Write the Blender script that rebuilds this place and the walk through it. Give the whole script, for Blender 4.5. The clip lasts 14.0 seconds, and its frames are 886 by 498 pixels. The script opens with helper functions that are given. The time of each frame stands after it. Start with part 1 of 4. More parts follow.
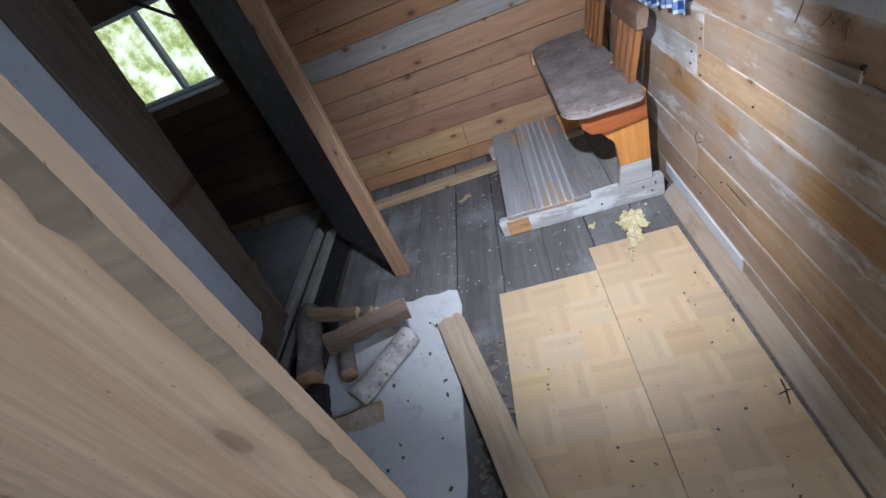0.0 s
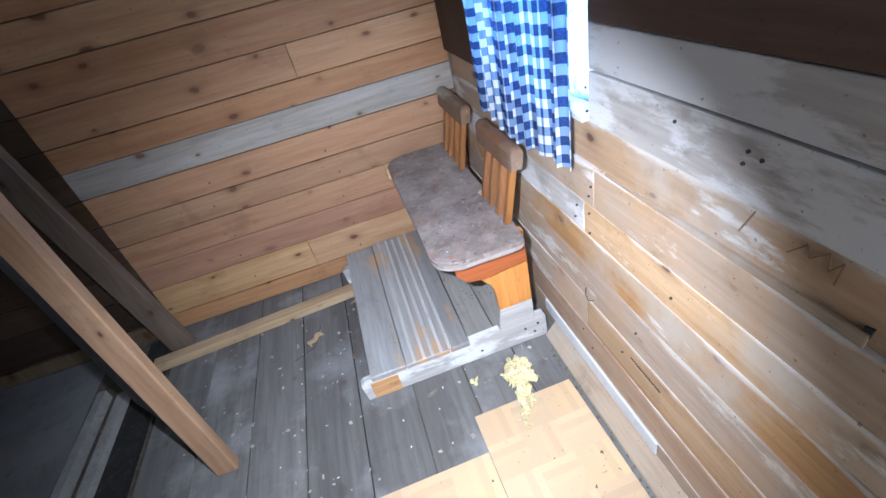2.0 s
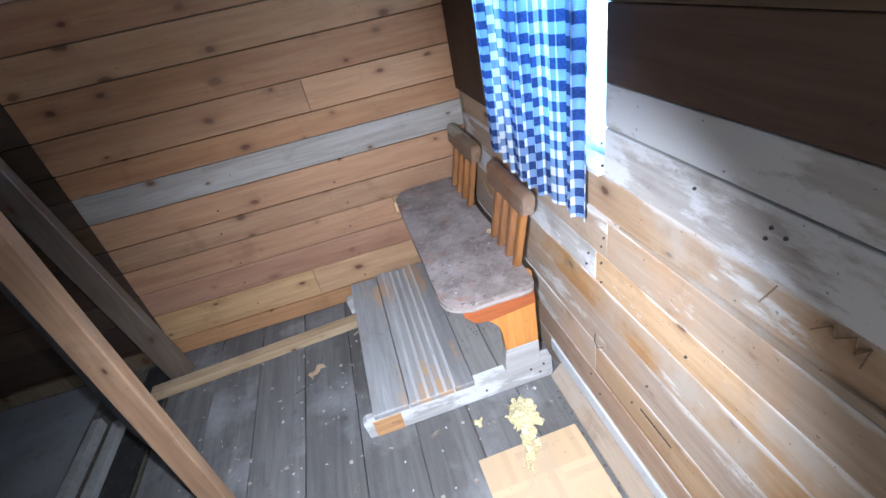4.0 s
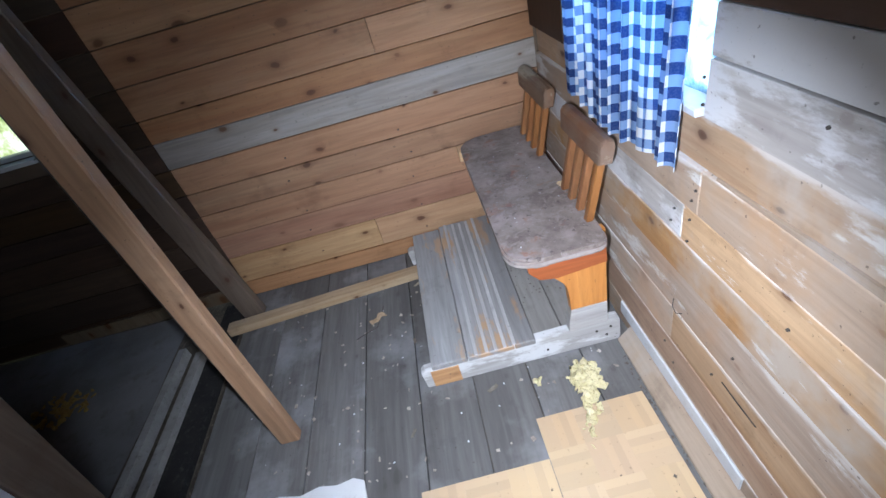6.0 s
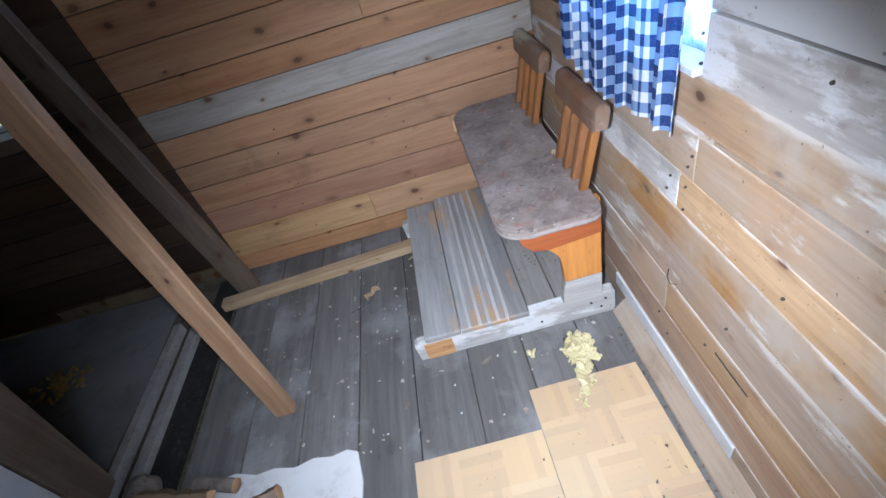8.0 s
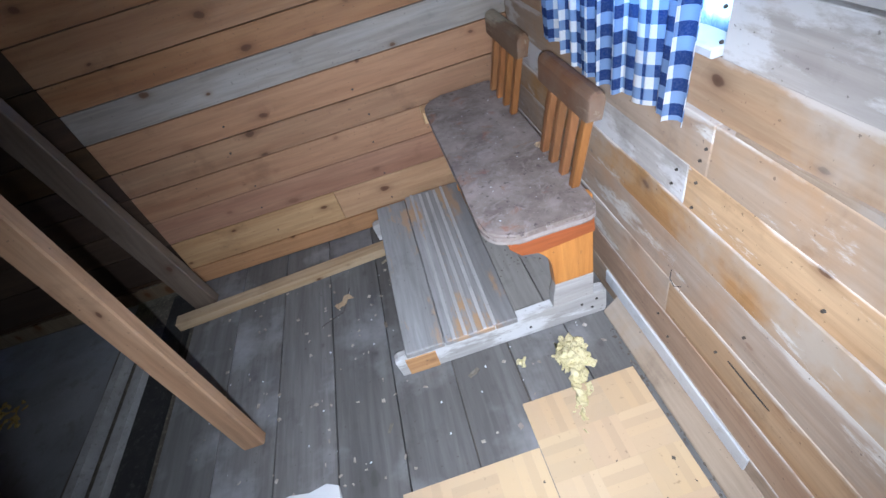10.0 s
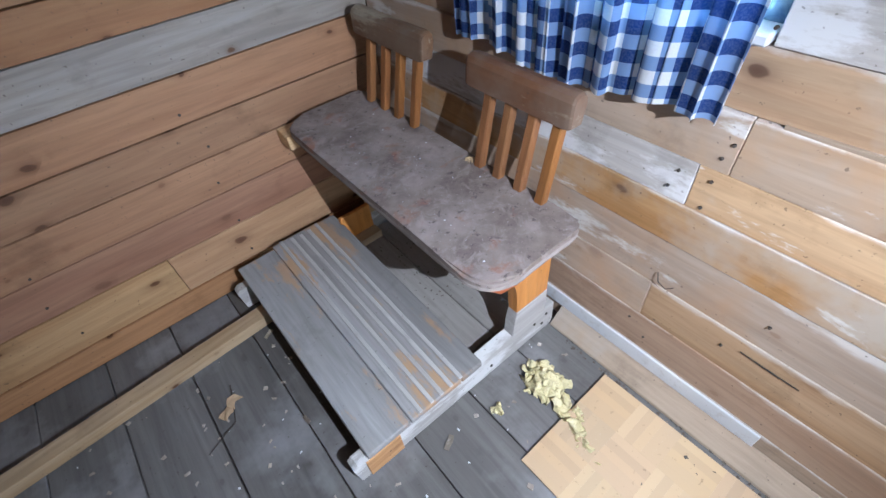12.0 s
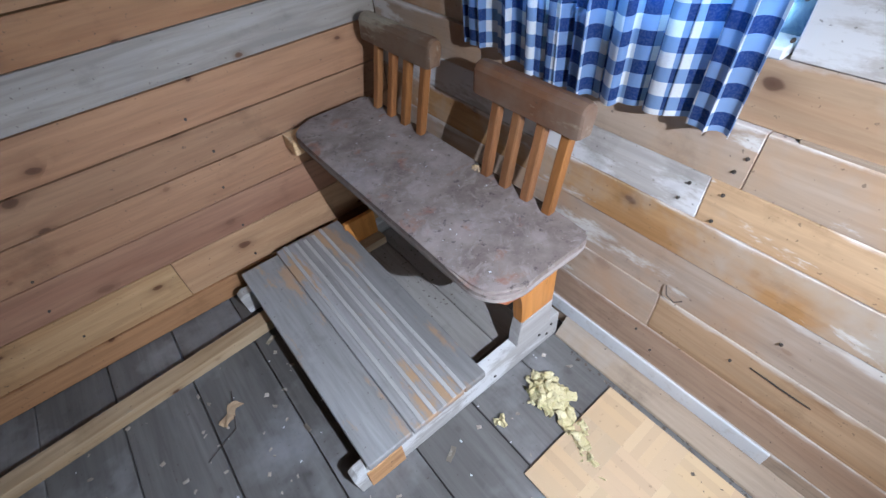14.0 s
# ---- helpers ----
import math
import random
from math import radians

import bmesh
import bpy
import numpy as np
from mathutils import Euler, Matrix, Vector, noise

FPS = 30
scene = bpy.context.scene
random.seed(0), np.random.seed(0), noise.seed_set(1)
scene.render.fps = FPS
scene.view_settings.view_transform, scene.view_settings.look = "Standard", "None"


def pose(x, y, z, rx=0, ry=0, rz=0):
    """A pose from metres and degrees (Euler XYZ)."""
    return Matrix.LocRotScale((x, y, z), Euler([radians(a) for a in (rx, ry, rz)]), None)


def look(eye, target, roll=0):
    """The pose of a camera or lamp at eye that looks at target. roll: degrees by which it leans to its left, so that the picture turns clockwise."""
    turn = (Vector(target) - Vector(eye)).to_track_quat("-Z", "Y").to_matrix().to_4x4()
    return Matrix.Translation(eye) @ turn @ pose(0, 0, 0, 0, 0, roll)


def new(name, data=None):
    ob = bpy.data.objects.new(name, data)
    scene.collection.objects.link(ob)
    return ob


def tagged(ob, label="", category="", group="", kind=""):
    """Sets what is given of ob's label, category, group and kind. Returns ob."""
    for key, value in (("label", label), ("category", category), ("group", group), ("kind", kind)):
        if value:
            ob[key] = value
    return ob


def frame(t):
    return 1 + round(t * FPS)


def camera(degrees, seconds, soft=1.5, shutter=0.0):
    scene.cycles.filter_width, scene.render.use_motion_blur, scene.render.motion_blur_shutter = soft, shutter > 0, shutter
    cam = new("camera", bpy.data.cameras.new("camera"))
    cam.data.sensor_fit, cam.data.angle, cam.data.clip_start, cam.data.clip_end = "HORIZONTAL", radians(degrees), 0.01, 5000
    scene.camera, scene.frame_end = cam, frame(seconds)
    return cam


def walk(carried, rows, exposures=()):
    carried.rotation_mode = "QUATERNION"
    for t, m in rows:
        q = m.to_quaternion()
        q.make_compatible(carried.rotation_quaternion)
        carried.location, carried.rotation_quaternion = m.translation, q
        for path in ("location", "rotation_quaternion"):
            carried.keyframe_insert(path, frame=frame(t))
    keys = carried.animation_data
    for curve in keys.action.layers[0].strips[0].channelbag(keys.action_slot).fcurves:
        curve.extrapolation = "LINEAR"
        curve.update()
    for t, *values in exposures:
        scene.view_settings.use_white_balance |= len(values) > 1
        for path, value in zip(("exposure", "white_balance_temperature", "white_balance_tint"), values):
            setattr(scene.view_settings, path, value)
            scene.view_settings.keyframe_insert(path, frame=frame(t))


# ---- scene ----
cam = camera(89.5, 14.0)
PATH = [
    (0, (-0.564, 1.714, 1.274), (-1.012, 3.267, 0.097), -25.0),
    (0.5, (-0.443, 1.908, 1.28), (-0.843, 3.422, 0.035), -28.8),
    (0.6, (-0.41, 1.947, 1.294), (-0.82, 3.457, 0.049), -30.3),
    (1, (-0.401, 2.025, 1.27), (-0.719, 3.546, 0.01), -27.7),
    (1.5, (-0.444, 2.159, 1.261), (-0.503, 3.715, 0.005), -21.8),
    (2, (-0.493, 2.25, 1.3), (-0.275, 3.877, 0.158), -14.7),
    (2.5, (-0.496, 2.261, 1.339), (-0.262, 3.905, 0.223), -13.0),
    (3, (-0.511, 2.261, 1.341), (-0.236, 3.925, 0.267), -12.6),
    (5.5, (-0.497, 2.348, 1.384), (-0.449, 4.041, 0.32), -14.7),
    (6, (-0.51, 2.336, 1.313), (-0.576, 3.955, 0.14), -16.6),
    (6.5, (-0.518, 2.333, 1.295), (-0.59, 3.937, 0.1), -16.6),
    (7, (-0.511, 2.346, 1.291), (-0.596, 3.924, 0.064), -17.1),
    (7.5, (-0.497, 2.355, 1.284), (-0.586, 3.915, 0.036), -17.5),
    (8, (-0.486, 2.35, 1.283), (-0.585, 3.902, 0.025), -17.9),
    (8.5, (-0.484, 2.357, 1.278), (-0.563, 3.888, -0.006), -17.8),
    (11, (-0.599, 2.718, 1.21), (-0.274, 4.12, -0.179), -15.9),
    (11.5, (-0.7, 2.856, 1.194), (-0.087, 4.117, -0.232), -11.6),
    (12, (-0.742, 2.893, 1.187), (0.056, 4.028, -0.253), -6.6),
    (12.5, (-0.748, 2.899, 1.192), (0.051, 4.038, -0.245), -6.5),
    (13, (-0.744, 2.905, 1.188), (0.062, 4.054, -0.236), -5.8),
    (13.5, (-0.732, 2.911, 1.191), (0.071, 4.061, -0.235), -5.9),
    (14, (-0.736, 2.908, 1.186), (0.062, 4.063, -0.239), -6.1),
]
EXPOSURES = [(0, -0.12), (0.5, 0.35), (1, 0.45), (2, 0.55), (3, 0.6), (5.5, 0.42), (6, 0.2), (8.5, 0.2), (11, 0.18), (14, 0.12)]
walk(cam, [(t, look(eye, target, roll)) for t, eye, target, roll in PATH], EXPOSURES)


# ---- world and light ----
world = bpy.data.worlds.new("sky")
scene.world = world
world.use_nodes = True
wn = world.node_tree
bg = wn.nodes["Background"]
sky = wn.nodes.new("ShaderNodeTexSky")
sky.sky_type, sky.sun_disc = "NISHITA", False
sky.sun_elevation, sky.sun_rotation = radians(40), radians(200)
wn.links.new(sky.outputs["Color"], bg.inputs["Color"])
bg.inputs["Strength"].default_value = 0.12


def lamp(name, kind, m, energy, color, **settings):
    data = bpy.data.lights.new(name, kind)
    data.energy, data.color = energy, color
    ob = new(name, data)
    ob.matrix_world = m
    return ob


# the walker's hand torch
torch = lamp("hand_torch", "SPOT", look((-0.53, 2.42, 1.24), (-0.43, 3.40, 0.18)), 132, (0.86, 0.95, 1.13))
torch.data.spot_size, torch.data.spot_blend, torch.data.shadow_soft_size = radians(104), 1.0, 0.008
# daylight in the opening of the curtained window
day1 = lamp("window_daylight", "AREA", look((0.10, 3.44, 1.30), (-1.0, 3.35, 0.9)), 50, (0.62, 0.84, 1.0))
day1.data.shape, day1.data.size, day1.data.size_y = "RECTANGLE", 0.66, 0.74
# added fill lamp behind the walker, no door is known there
rear_fill = lamp("entrance_daylight", "AREA", look((-0.75, 0.06, 1.1), (-0.6, 3.0, 0.5)), 19, (0.8, 0.92, 1.06))
rear_fill.data.shape, rear_fill.data.size, rear_fill.data.size_y = "RECTANGLE", 0.8, 1.8

# added fill lamp for panel and logs, in an unseen made-up wall opening
side_fill = lamp("side_window_daylight", "AREA", look((0.10, 1.38, 1.36), (-1.5, 2.7, 0.2)), 16, (0.74, 0.88, 1.08))
side_fill.data.shape, side_fill.data.size, side_fill.data.size_y = "RECTANGLE", 0.7, 0.6


# ---- materials ----
class Mat:
    def __init__(self, name, rough=0.7, metal=0.0):
        self.m = bpy.data.materials.new(name)
        self.m.use_nodes = True
        self.t = self.m.node_tree
        self.b = self.t.nodes["Principled BSDF"]
        self.b.inputs["Roughness"].default_value = rough
        self.b.inputs["Metallic"].default_value = metal
        self.b.inputs["Specular IOR Level"].default_value = 0.35

    def node(self, kind, **inputs):
        n = self.t.nodes.new("ShaderNode" + kind)
        for k, v in inputs.items():
            self.put(n, k.replace("_", " "), v)
        return n

    def put(self, n, key, v):
        sock = n.inputs[int(key[1:])] if key[0] == "i" and key[1:].isdigit() else n.inputs[key]
        if isinstance(v, bpy.types.NodeSocket):
            self.t.links.new(v, sock)
        else:
            sock.default_value = (*v, 1) if sock.type == "RGBA" and len(v) == 3 else v

    def coords(self, stretch=(1, 1, 1), shift=True):
        tc = self.node("TexCoord")
        v = tc.outputs["Object"]
        if shift:
            info = self.node("ObjectInfo")
            sc = self.node("VectorMath", i0=info.outputs["Random"], i1=(37.0, 23.0, 51.0))
            sc.operation = "MULTIPLY"
            ad = self.node("VectorMath", i0=v, i1=sc.outputs[0])
            v = ad.outputs[0]
        mp = self.node("Mapping", Vector=v, Scale=stretch)
        return mp.outputs[0]

    def noise(self, vec, scale, detail=4.0, rough=0.55, dist=0.0):
        n = self.node("TexNoise", Vector=vec, Scale=scale, Detail=detail, Roughness=rough, Distortion=dist)
        return n.outputs["Fac"]

    def ramp(self, fac, *stops):
        r = self.node("ValToRGB", Fac=fac)
        e = r.color_ramp.elements
        while len(e) < len(stops):
            e.new(0.5)
        for k, (p, c) in zip(e, stops):
            k.position, k.color = p, (c, c, c, 1) if isinstance(c, (int, float)) else (*c, 1)
        return r.outputs["Color"]

    def mix(self, fac, a, b, how="MIX"):
        n = self.node("Mix")
        n.data_type, n.blend_type = "RGBA", how
        for idx, v in ((0, fac), (6, a), (7, b)):
            if isinstance(v, bpy.types.NodeSocket):
                self.t.links.new(v, n.inputs[idx])
            else:
                n.inputs[idx].default_value = (*v, 1) if isinstance(v, tuple) and len(v) == 3 else v
        return n.outputs[2]

    def vary(self, col, hue=0.015, value=0.3, sat=0.3):
        info = self.node("ObjectInfo")
        r = info.outputs["Random"]

        def span(k, lo, hi):
            f = self.node("Math", i0=r, i1=k)
            f.operation = "MULTIPLY"
            g = self.node("Math", i0=f.outputs[0])
            g.operation = "FRACT"
            m = self.node("MapRange", Value=g.outputs[0])
            m.inputs["To Min"].default_value, m.inputs["To Max"].default_value = lo, hi
            return m.outputs[0]
        h = self.node("HueSaturation", Hue=span(7.31, 0.5 - hue, 0.5 + hue), Saturation=span(13.7, 1 - sat, 1 + sat * 0.4), Value=span(29.3, 1 - value, 1 + value * 0.5), Color=col)
        return h.outputs["Color"]

    def done(self, col, bump=None, strength=0.3, dist=0.004, rough=None):
        self.put(self.b, "Base Color", col)
        if rough is not None:
            self.put(self.b, "Roughness", rough)
        if bump is not None:
            bp = self.node("Bump", Height=bump, Strength=strength, Distance=dist)
            self.put(self.b, "Normal", bp.outputs[0])
        return self.m


AXIS = {"x": (0.07, 1, 1), "y": (1, 0.07, 1), "z": (1, 1, 0.07)}


def edge_mask(m, sock):
    r = m.node("MapRange", Value=sock)
    for key, v in (("From Min", 1.40), ("From Max", 1.50), ("To Min", 0.0), ("To Max", 0.6)):
        r.inputs[key].default_value = v
    return r.outputs[0]


THICK = {"x": 1, "y": 0, "z": 1}


def wood(name, light, dark, axis="x", flat=None, edge_paint=None, knots=0.95, knot_color=(0.085, 0.03, 0.012), grey=None, grey_amount=0.0, paint=None, paint_amount=0.0, vary=(0.012, 0.28, 0.25), rough=0.65):
    """Sawn boards: long grain, knots, stains, and patches of weathering or old paint."""
    m = Mat(name, rough)
    st = AXIS[axis]
    v = m.coords(st)
    grain = m.noise(v, 60, 5, 0.6, 0.6)
    broad = m.noise(v, 9, 3, 0.5, 1.2)
    col = m.mix(m.ramp(broad, (0.3, 0.0), (0.7, 1.0)), dark, light)
    col = m.mix(m.ramp(grain, (0.35, 0.35), (0.62, 0.0)), col, tuple(c * 0.45 for c in dark))
    along, thick = "xyz".index(axis), THICK[axis] if flat is None else flat
    sp = m.node("SeparateXYZ", Vector=m.coords((1, 1, 1)))
    long = m.node("Math", i0=sp.outputs[along], i1=0.6)
    long.operation = "MULTIPLY"
    vk = m.node("CombineXYZ", X=long.outputs[0], Y=sp.outputs[3 - along - thick]).outputs[0]
    warp = m.node("TexNoise", Vector=vk, Scale=30.0)
    wv = m.mix(0.012, vk, warp.outputs["Color"])
    vor = m.node("TexVoronoi", Vector=wv, Scale=8.0)
    vor.voronoi_dimensions = "2D"
    pick = m.node("SeparateColor", Color=vor.outputs["Color"])
    size = m.node("MapRange", Value=pick.outputs[1])
    size.inputs["To Min"].default_value, size.inputs["To Max"].default_value = 0.75, 2.6
    far = m.node("Math", i0=vor.outputs["Distance"], i1=size.outputs[0])
    far.operation = "MULTIPLY"
    ring = m.ramp(far.outputs[0], (0.02, 1.0), (0.075, 0.92), (0.105, 0.42), (0.2, 0.14), (0.36, 0.0))
    some = m.ramp(pick.outputs[0], (0.38, 0.0), (0.62, knots))
    col = m.mix(m.mix(1.0, ring, some, "MULTIPLY"), col, knot_color)
    vw = m.coords((1, 1, 1))
    if grey:
        f = m.ramp(m.noise(vw, 3.2, 5, 0.62), (0.62 - grey_amount * 0.5, 0.0), (0.80 - grey_amount * 0.45, 1.0))
        col = m.mix(f, col, grey)
    if paint:
        f = m.ramp(m.noise(m.coords(tuple(0.3 if s < 1 else 1 for s in st)), 8, 8, 0.68), (0.66 - paint_amount * 0.4, 0.0), (0.72 - paint_amount * 0.4, 1.0))
        col = m.mix(f, col, paint)
    if edge_paint:
        gen = m.node("SeparateXYZ", Vector=m.node("TexCoord").outputs["Generated"])
        n2 = m.node("Math", i0=m.noise(m.coords((1, 0.35, 1)), 7, 6, 0.65), i1=0.95)
        n2.operation = "MULTIPLY"
        up = m.node("Math", i0=gen.outputs[2], i1=n2.outputs[0])
        up.operation = "ADD"
        col = m.mix(edge_mask(m, up.outputs[0]), col, edge_paint)
    stain = m.ramp(m.noise(vw, 6.0, 6, 0.65), (0.58, 0.0), (0.75, 0.45))
    col = m.mix(stain, col, tuple(c * 0.35 for c in dark))
    speck = m.ramp(m.noise(vw, 95, 2, 0.5), (0.70, 0.0), (0.76, 0.6))
    col = m.mix(speck, col, (0.06, 0.045, 0.035))
    col = m.vary(col, *vary)
    h = m.mix(0.5, grain, m.noise(vw, 45, 4))
    return m.done(col, h, 0.35, 0.003)


pine_wall = wood("pine_wall", (0.41, 0.22, 0.116), (0.31, 0.143, 0.07), "x", vary=(0.004, 0.16, 0.12))
pine_wall_light = wood("pine_wall_light", (0.47, 0.295, 0.16), (0.38, 0.21, 0.105), "x", vary=(0.004, 0.1, 0.1))
pine_wall_brown_dim = wood("pine_wall_brown_dim", (0.33, 0.165, 0.088), (0.25, 0.11, 0.055), "x", knots=0.5, vary=(0.004, 0.16, 0.12))
grey_wall_x = wood("grey_wall", (0.32, 0.285, 0.265), (0.21, 0.175, 0.155), "x")
# shade beyond the torch's reach is put into this dark brown
shaded_wall_x = wood("shaded_wall", (0.07, 0.036, 0.02), (0.045, 0.024, 0.014), "x", knots=0.2)
pine_side = wood("pine_side", (0.48, 0.30, 0.165), (0.37, 0.185, 0.08), "y", grey=(0.42, 0.355, 0.30), grey_amount=0.3, paint=(0.58, 0.56, 0.54), paint_amount=0.16, edge_paint=(0.66, 0.65, 0.65), vary=(0.006, 0.15, 0.2))
beige_side = wood("beige_side", (0.42, 0.33, 0.262), (0.37, 0.265, 0.19), "y", knots=0.55, knot_color=(0.20, 0.10, 0.05), grey=(0.40, 0.235, 0.125), grey_amount=0.26, paint=(0.56, 0.54, 0.52), paint_amount=0.24, edge_paint=(0.62, 0.61, 0.60), vary=(0.004, 0.12, 0.2))
base_beige = wood("base_beige", (0.40, 0.325, 0.255), (0.34, 0.255, 0.19), "y", knots=0.3, knot_color=(0.2, 0.12, 0.07), grey=(0.34, 0.31, 0.28), grey_amount=0.25, vary=(0.0, 0.05, 0.1))
pine_side_fresh = wood("pine_side_fresh", (0.44, 0.29, 0.18), (0.36, 0.205, 0.11), "y", knots=0.6, knot_color=(0.17, 0.075, 0.03), grey=(0.46, 0.36, 0.26), grey_amount=0.1, edge_paint=(0.60, 0.56, 0.52), vary=(0.006, 0.15, 0.2))
grey_side = wood("grey_side", (0.36, 0.29, 0.23), (0.27, 0.18, 0.12), "y", grey=(0.34, 0.32, 0.31), grey_amount=0.2, paint=(0.5, 0.48, 0.46), paint_amount=0.1)
white_side = wood("white_side", (0.50, 0.48, 0.46), (0.40, 0.36, 0.335), "y", knots=0.25, paint=(0.58, 0.58, 0.59), paint_amount=0.5, vary=(0.005, 0.12, 0.2))
brown_side = wood("brown_side", (0.15, 0.095, 0.065), (0.10, 0.06, 0.04), "y", knots=0.3)
brown_post = wood("brown_post", (0.075, 0.042, 0.026), (0.05, 0.026, 0.016), "z", knots=0.2)
floor_grey = wood("floor_grey", (0.185, 0.18, 0.177), (0.115, 0.11, 0.107), "y", flat=2, knots=0.5, knot_color=(0.05, 0.045, 0.04), grey=(0.27, 0.272, 0.28), grey_amount=0.2, vary=(0.004, 0.3, 0.2))
stud_pine = wood("stud_pine", (0.50, 0.30, 0.17), (0.36, 0.18, 0.085), "z")
stud_grey = wood("stud_grey", (0.20, 0.15, 0.105), (0.125, 0.085, 0.058), "z")
batten_wood = wood("batten_wood", (0.52, 0.40, 0.28), (0.38, 0.26, 0.16), "x")
plank_wood = wood("plank_wood", (0.50, 0.40, 0.31), (0.38, 0.28, 0.20), "y", flat=2, knots=0.3)
step_grey = wood("step_grey", (0.30, 0.30, 0.31), (0.215, 0.21, 0.21), "y", knots=0.0, paint=(0.34, 0.205, 0.115), paint_amount=0.34, vary=(0.004, 0.15, 0.2), rough=0.5)
low_grey = wood("low_grey", (0.33, 0.315, 0.30), (0.24, 0.225, 0.215), "y", knots=0.0, vary=(0.003, 0.1, 0.1))
ridge_grey = wood("ridge_grey", (0.50, 0.50, 0.51), (0.40, 0.39, 0.39), "y", knots=0.0, paint=(0.42, 0.25, 0.13), paint_amount=0.15, vary=(0.0, 0.1, 0.1), rough=0.5)
runner_white = wood("runner_white", (0.44, 0.435, 0.43), (0.35, 0.335, 0.325), "x", knots=0.35, paint=(0.55, 0.56, 0.57), paint_amount=0.4, vary=(0.0, 0.05, 0.1), rough=0.5)
oiled = wood("oiled_wood", (0.30, 0.13, 0.05), (0.15, 0.06, 0.024), "z", knots=0.0, vary=(0.003, 0.15, 0.1), rough=0.38)
oiled_rail = wood("oiled_rail", (0.20, 0.092, 0.042), (0.12, 0.055, 0.028), "y", knots=0.0, grey=(0.17, 0.125, 0.095), grey_amount=0.3, paint=(0.31, 0.27, 0.21), paint_amount=0.34, vary=(0.005, 0.1, 0.2), rough=0.5)
orange_leg = wood("orange_leg", (0.57, 0.25, 0.07), (0.48, 0.19, 0.05), "z", knots=0.0, vary=(0, 0, 0), rough=0.4)
red_apron = wood("red_apron", (0.39, 0.11, 0.038), (0.29, 0.08, 0.028), "x", knots=0.0, vary=(0, 0, 0), rough=0.4)
raw_wood = wood("raw_wood", (0.58, 0.42, 0.24), (0.44, 0.28, 0.14), "x", knots=0.3)
knot_wood = wood("knot_end", (0.55, 0.33, 0.16), (0.35, 0.17, 0.07), "x", knots=0.9)
split_wood = wood("split_wood", (0.25, 0.165, 0.105), (0.12, 0.08, 0.052), "x", knots=0.0)


def mottled(name, a, b, spots=(0.1, 0.08, 0.06), scale=5, rough=0.8, amount=0.5, bump=0.25, fine=60, vary=(0.0, 0.0, 0.0)):
    m = Mat(name, rough)
    v = m.coords((1, 1, 1))
    col = m.mix(m.ramp(m.noise(v, scale, 6, 0.62), (0.35, 0.0), (0.68, 1.0)), a, b)
    col = m.mix(m.ramp(m.noise(v, scale * 4.3, 5, 0.7), (0.55, 0.0), (0.68, amount)), col, spots)
    col = m.mix(m.ramp(m.noise(v, fine * 2, 2), (0.68, 0.0), (0.75, amount)), col, spots)
    if any(vary):
        col = m.vary(col, *vary)
    return m.done(col, m.noise(v, fine, 5, 0.7), bump, 0.004)


def seat_material():
    """Worn felt-like cover: grey brown, dark blotches, rusty spots, pale scuffs towards finer scales."""
    m = Mat("seat_cover", 0.72)
    v = m.coords((1, 1, 1))
    col = m.mix(m.ramp(m.noise(v, 7, 6, 0.65), (0.36, 0.0), (0.64, 1.0)), (0.11, 0.084, 0.074), (0.235, 0.197, 0.182))
    col = m.mix(m.ramp(m.noise(v, 26, 6, 0.7, 0.6), (0.50, 0.0), (0.66, 0.75)), col, (0.26, 0.225, 0.215))
    col = m.mix(m.ramp(m.noise(v, 13, 5, 0.6, 0.4), (0.60, 0.0), (0.70, 0.8)), col, (0.21, 0.095, 0.06))
    col = m.mix(m.ramp(m.noise(v, 48, 4, 0.7), (0.60, 0.0), (0.68, 0.8)), col, (0.055, 0.042, 0.04))
    col = m.mix(m.ramp(m.noise(v, 150, 3, 0.6), (0.66, 0.0), (0.72, 0.6)), col, (0.42, 0.40, 0.39))
    return m.done(col, m.mix(0.5, m.noise(v, 30, 5, 0.7), m.noise(v, 140, 4, 0.7)), 0.55, 0.004)


seat_cover = seat_material()
seat_edge = mottled("seat_edge", (0.19, 0.165, 0.155), (0.30, 0.27, 0.26), (0.2, 0.15, 0.12), 12, 0.7)
fibreboard = mottled("fibreboard", (0.50, 0.51, 0.53), (0.58, 0.59, 0.60), (0.22, 0.2, 0.2), 3, 0.85, 0.35, 0.2)
wall_sheet = mottled("wall_sheet", (0.42, 0.43, 0.46), (0.55, 0.56, 0.59), (0.26, 0.25, 0.26), 2.2, 0.85, 0.4, 0.2)
torn_sheet = mottled("torn_sheet", (0.13, 0.135, 0.145), (0.20, 0.205, 0.215), (0.42, 0.41, 0.40), 7, 0.85, 0.6, 0.4)
pale_floor = mottled("pale_floor", (0.21, 0.212, 0.225), (0.12, 0.117, 0.117), (0.09, 0.075, 0.05), 2.2, 0.9, 0.4, 0.3)
plaster = mottled("plaster", (0.10, 0.07, 0.05), (0.14, 0.10, 0.07), (0.05, 0.04, 0.03), 3, 0.9)
wool = mottled("insulation_wool", (0.58, 0.51, 0.27), (0.68, 0.62, 0.41), (0.20, 0.15, 0.08), 30, 0.95, 0.7, 0.8, 130)
wool_dirty = mottled("dirty_wool", (0.40, 0.30, 0.10), (0.30, 0.20, 0.08), (0.08, 0.06, 0.03), 22, 0.95, 0.8, 0.8, 130)
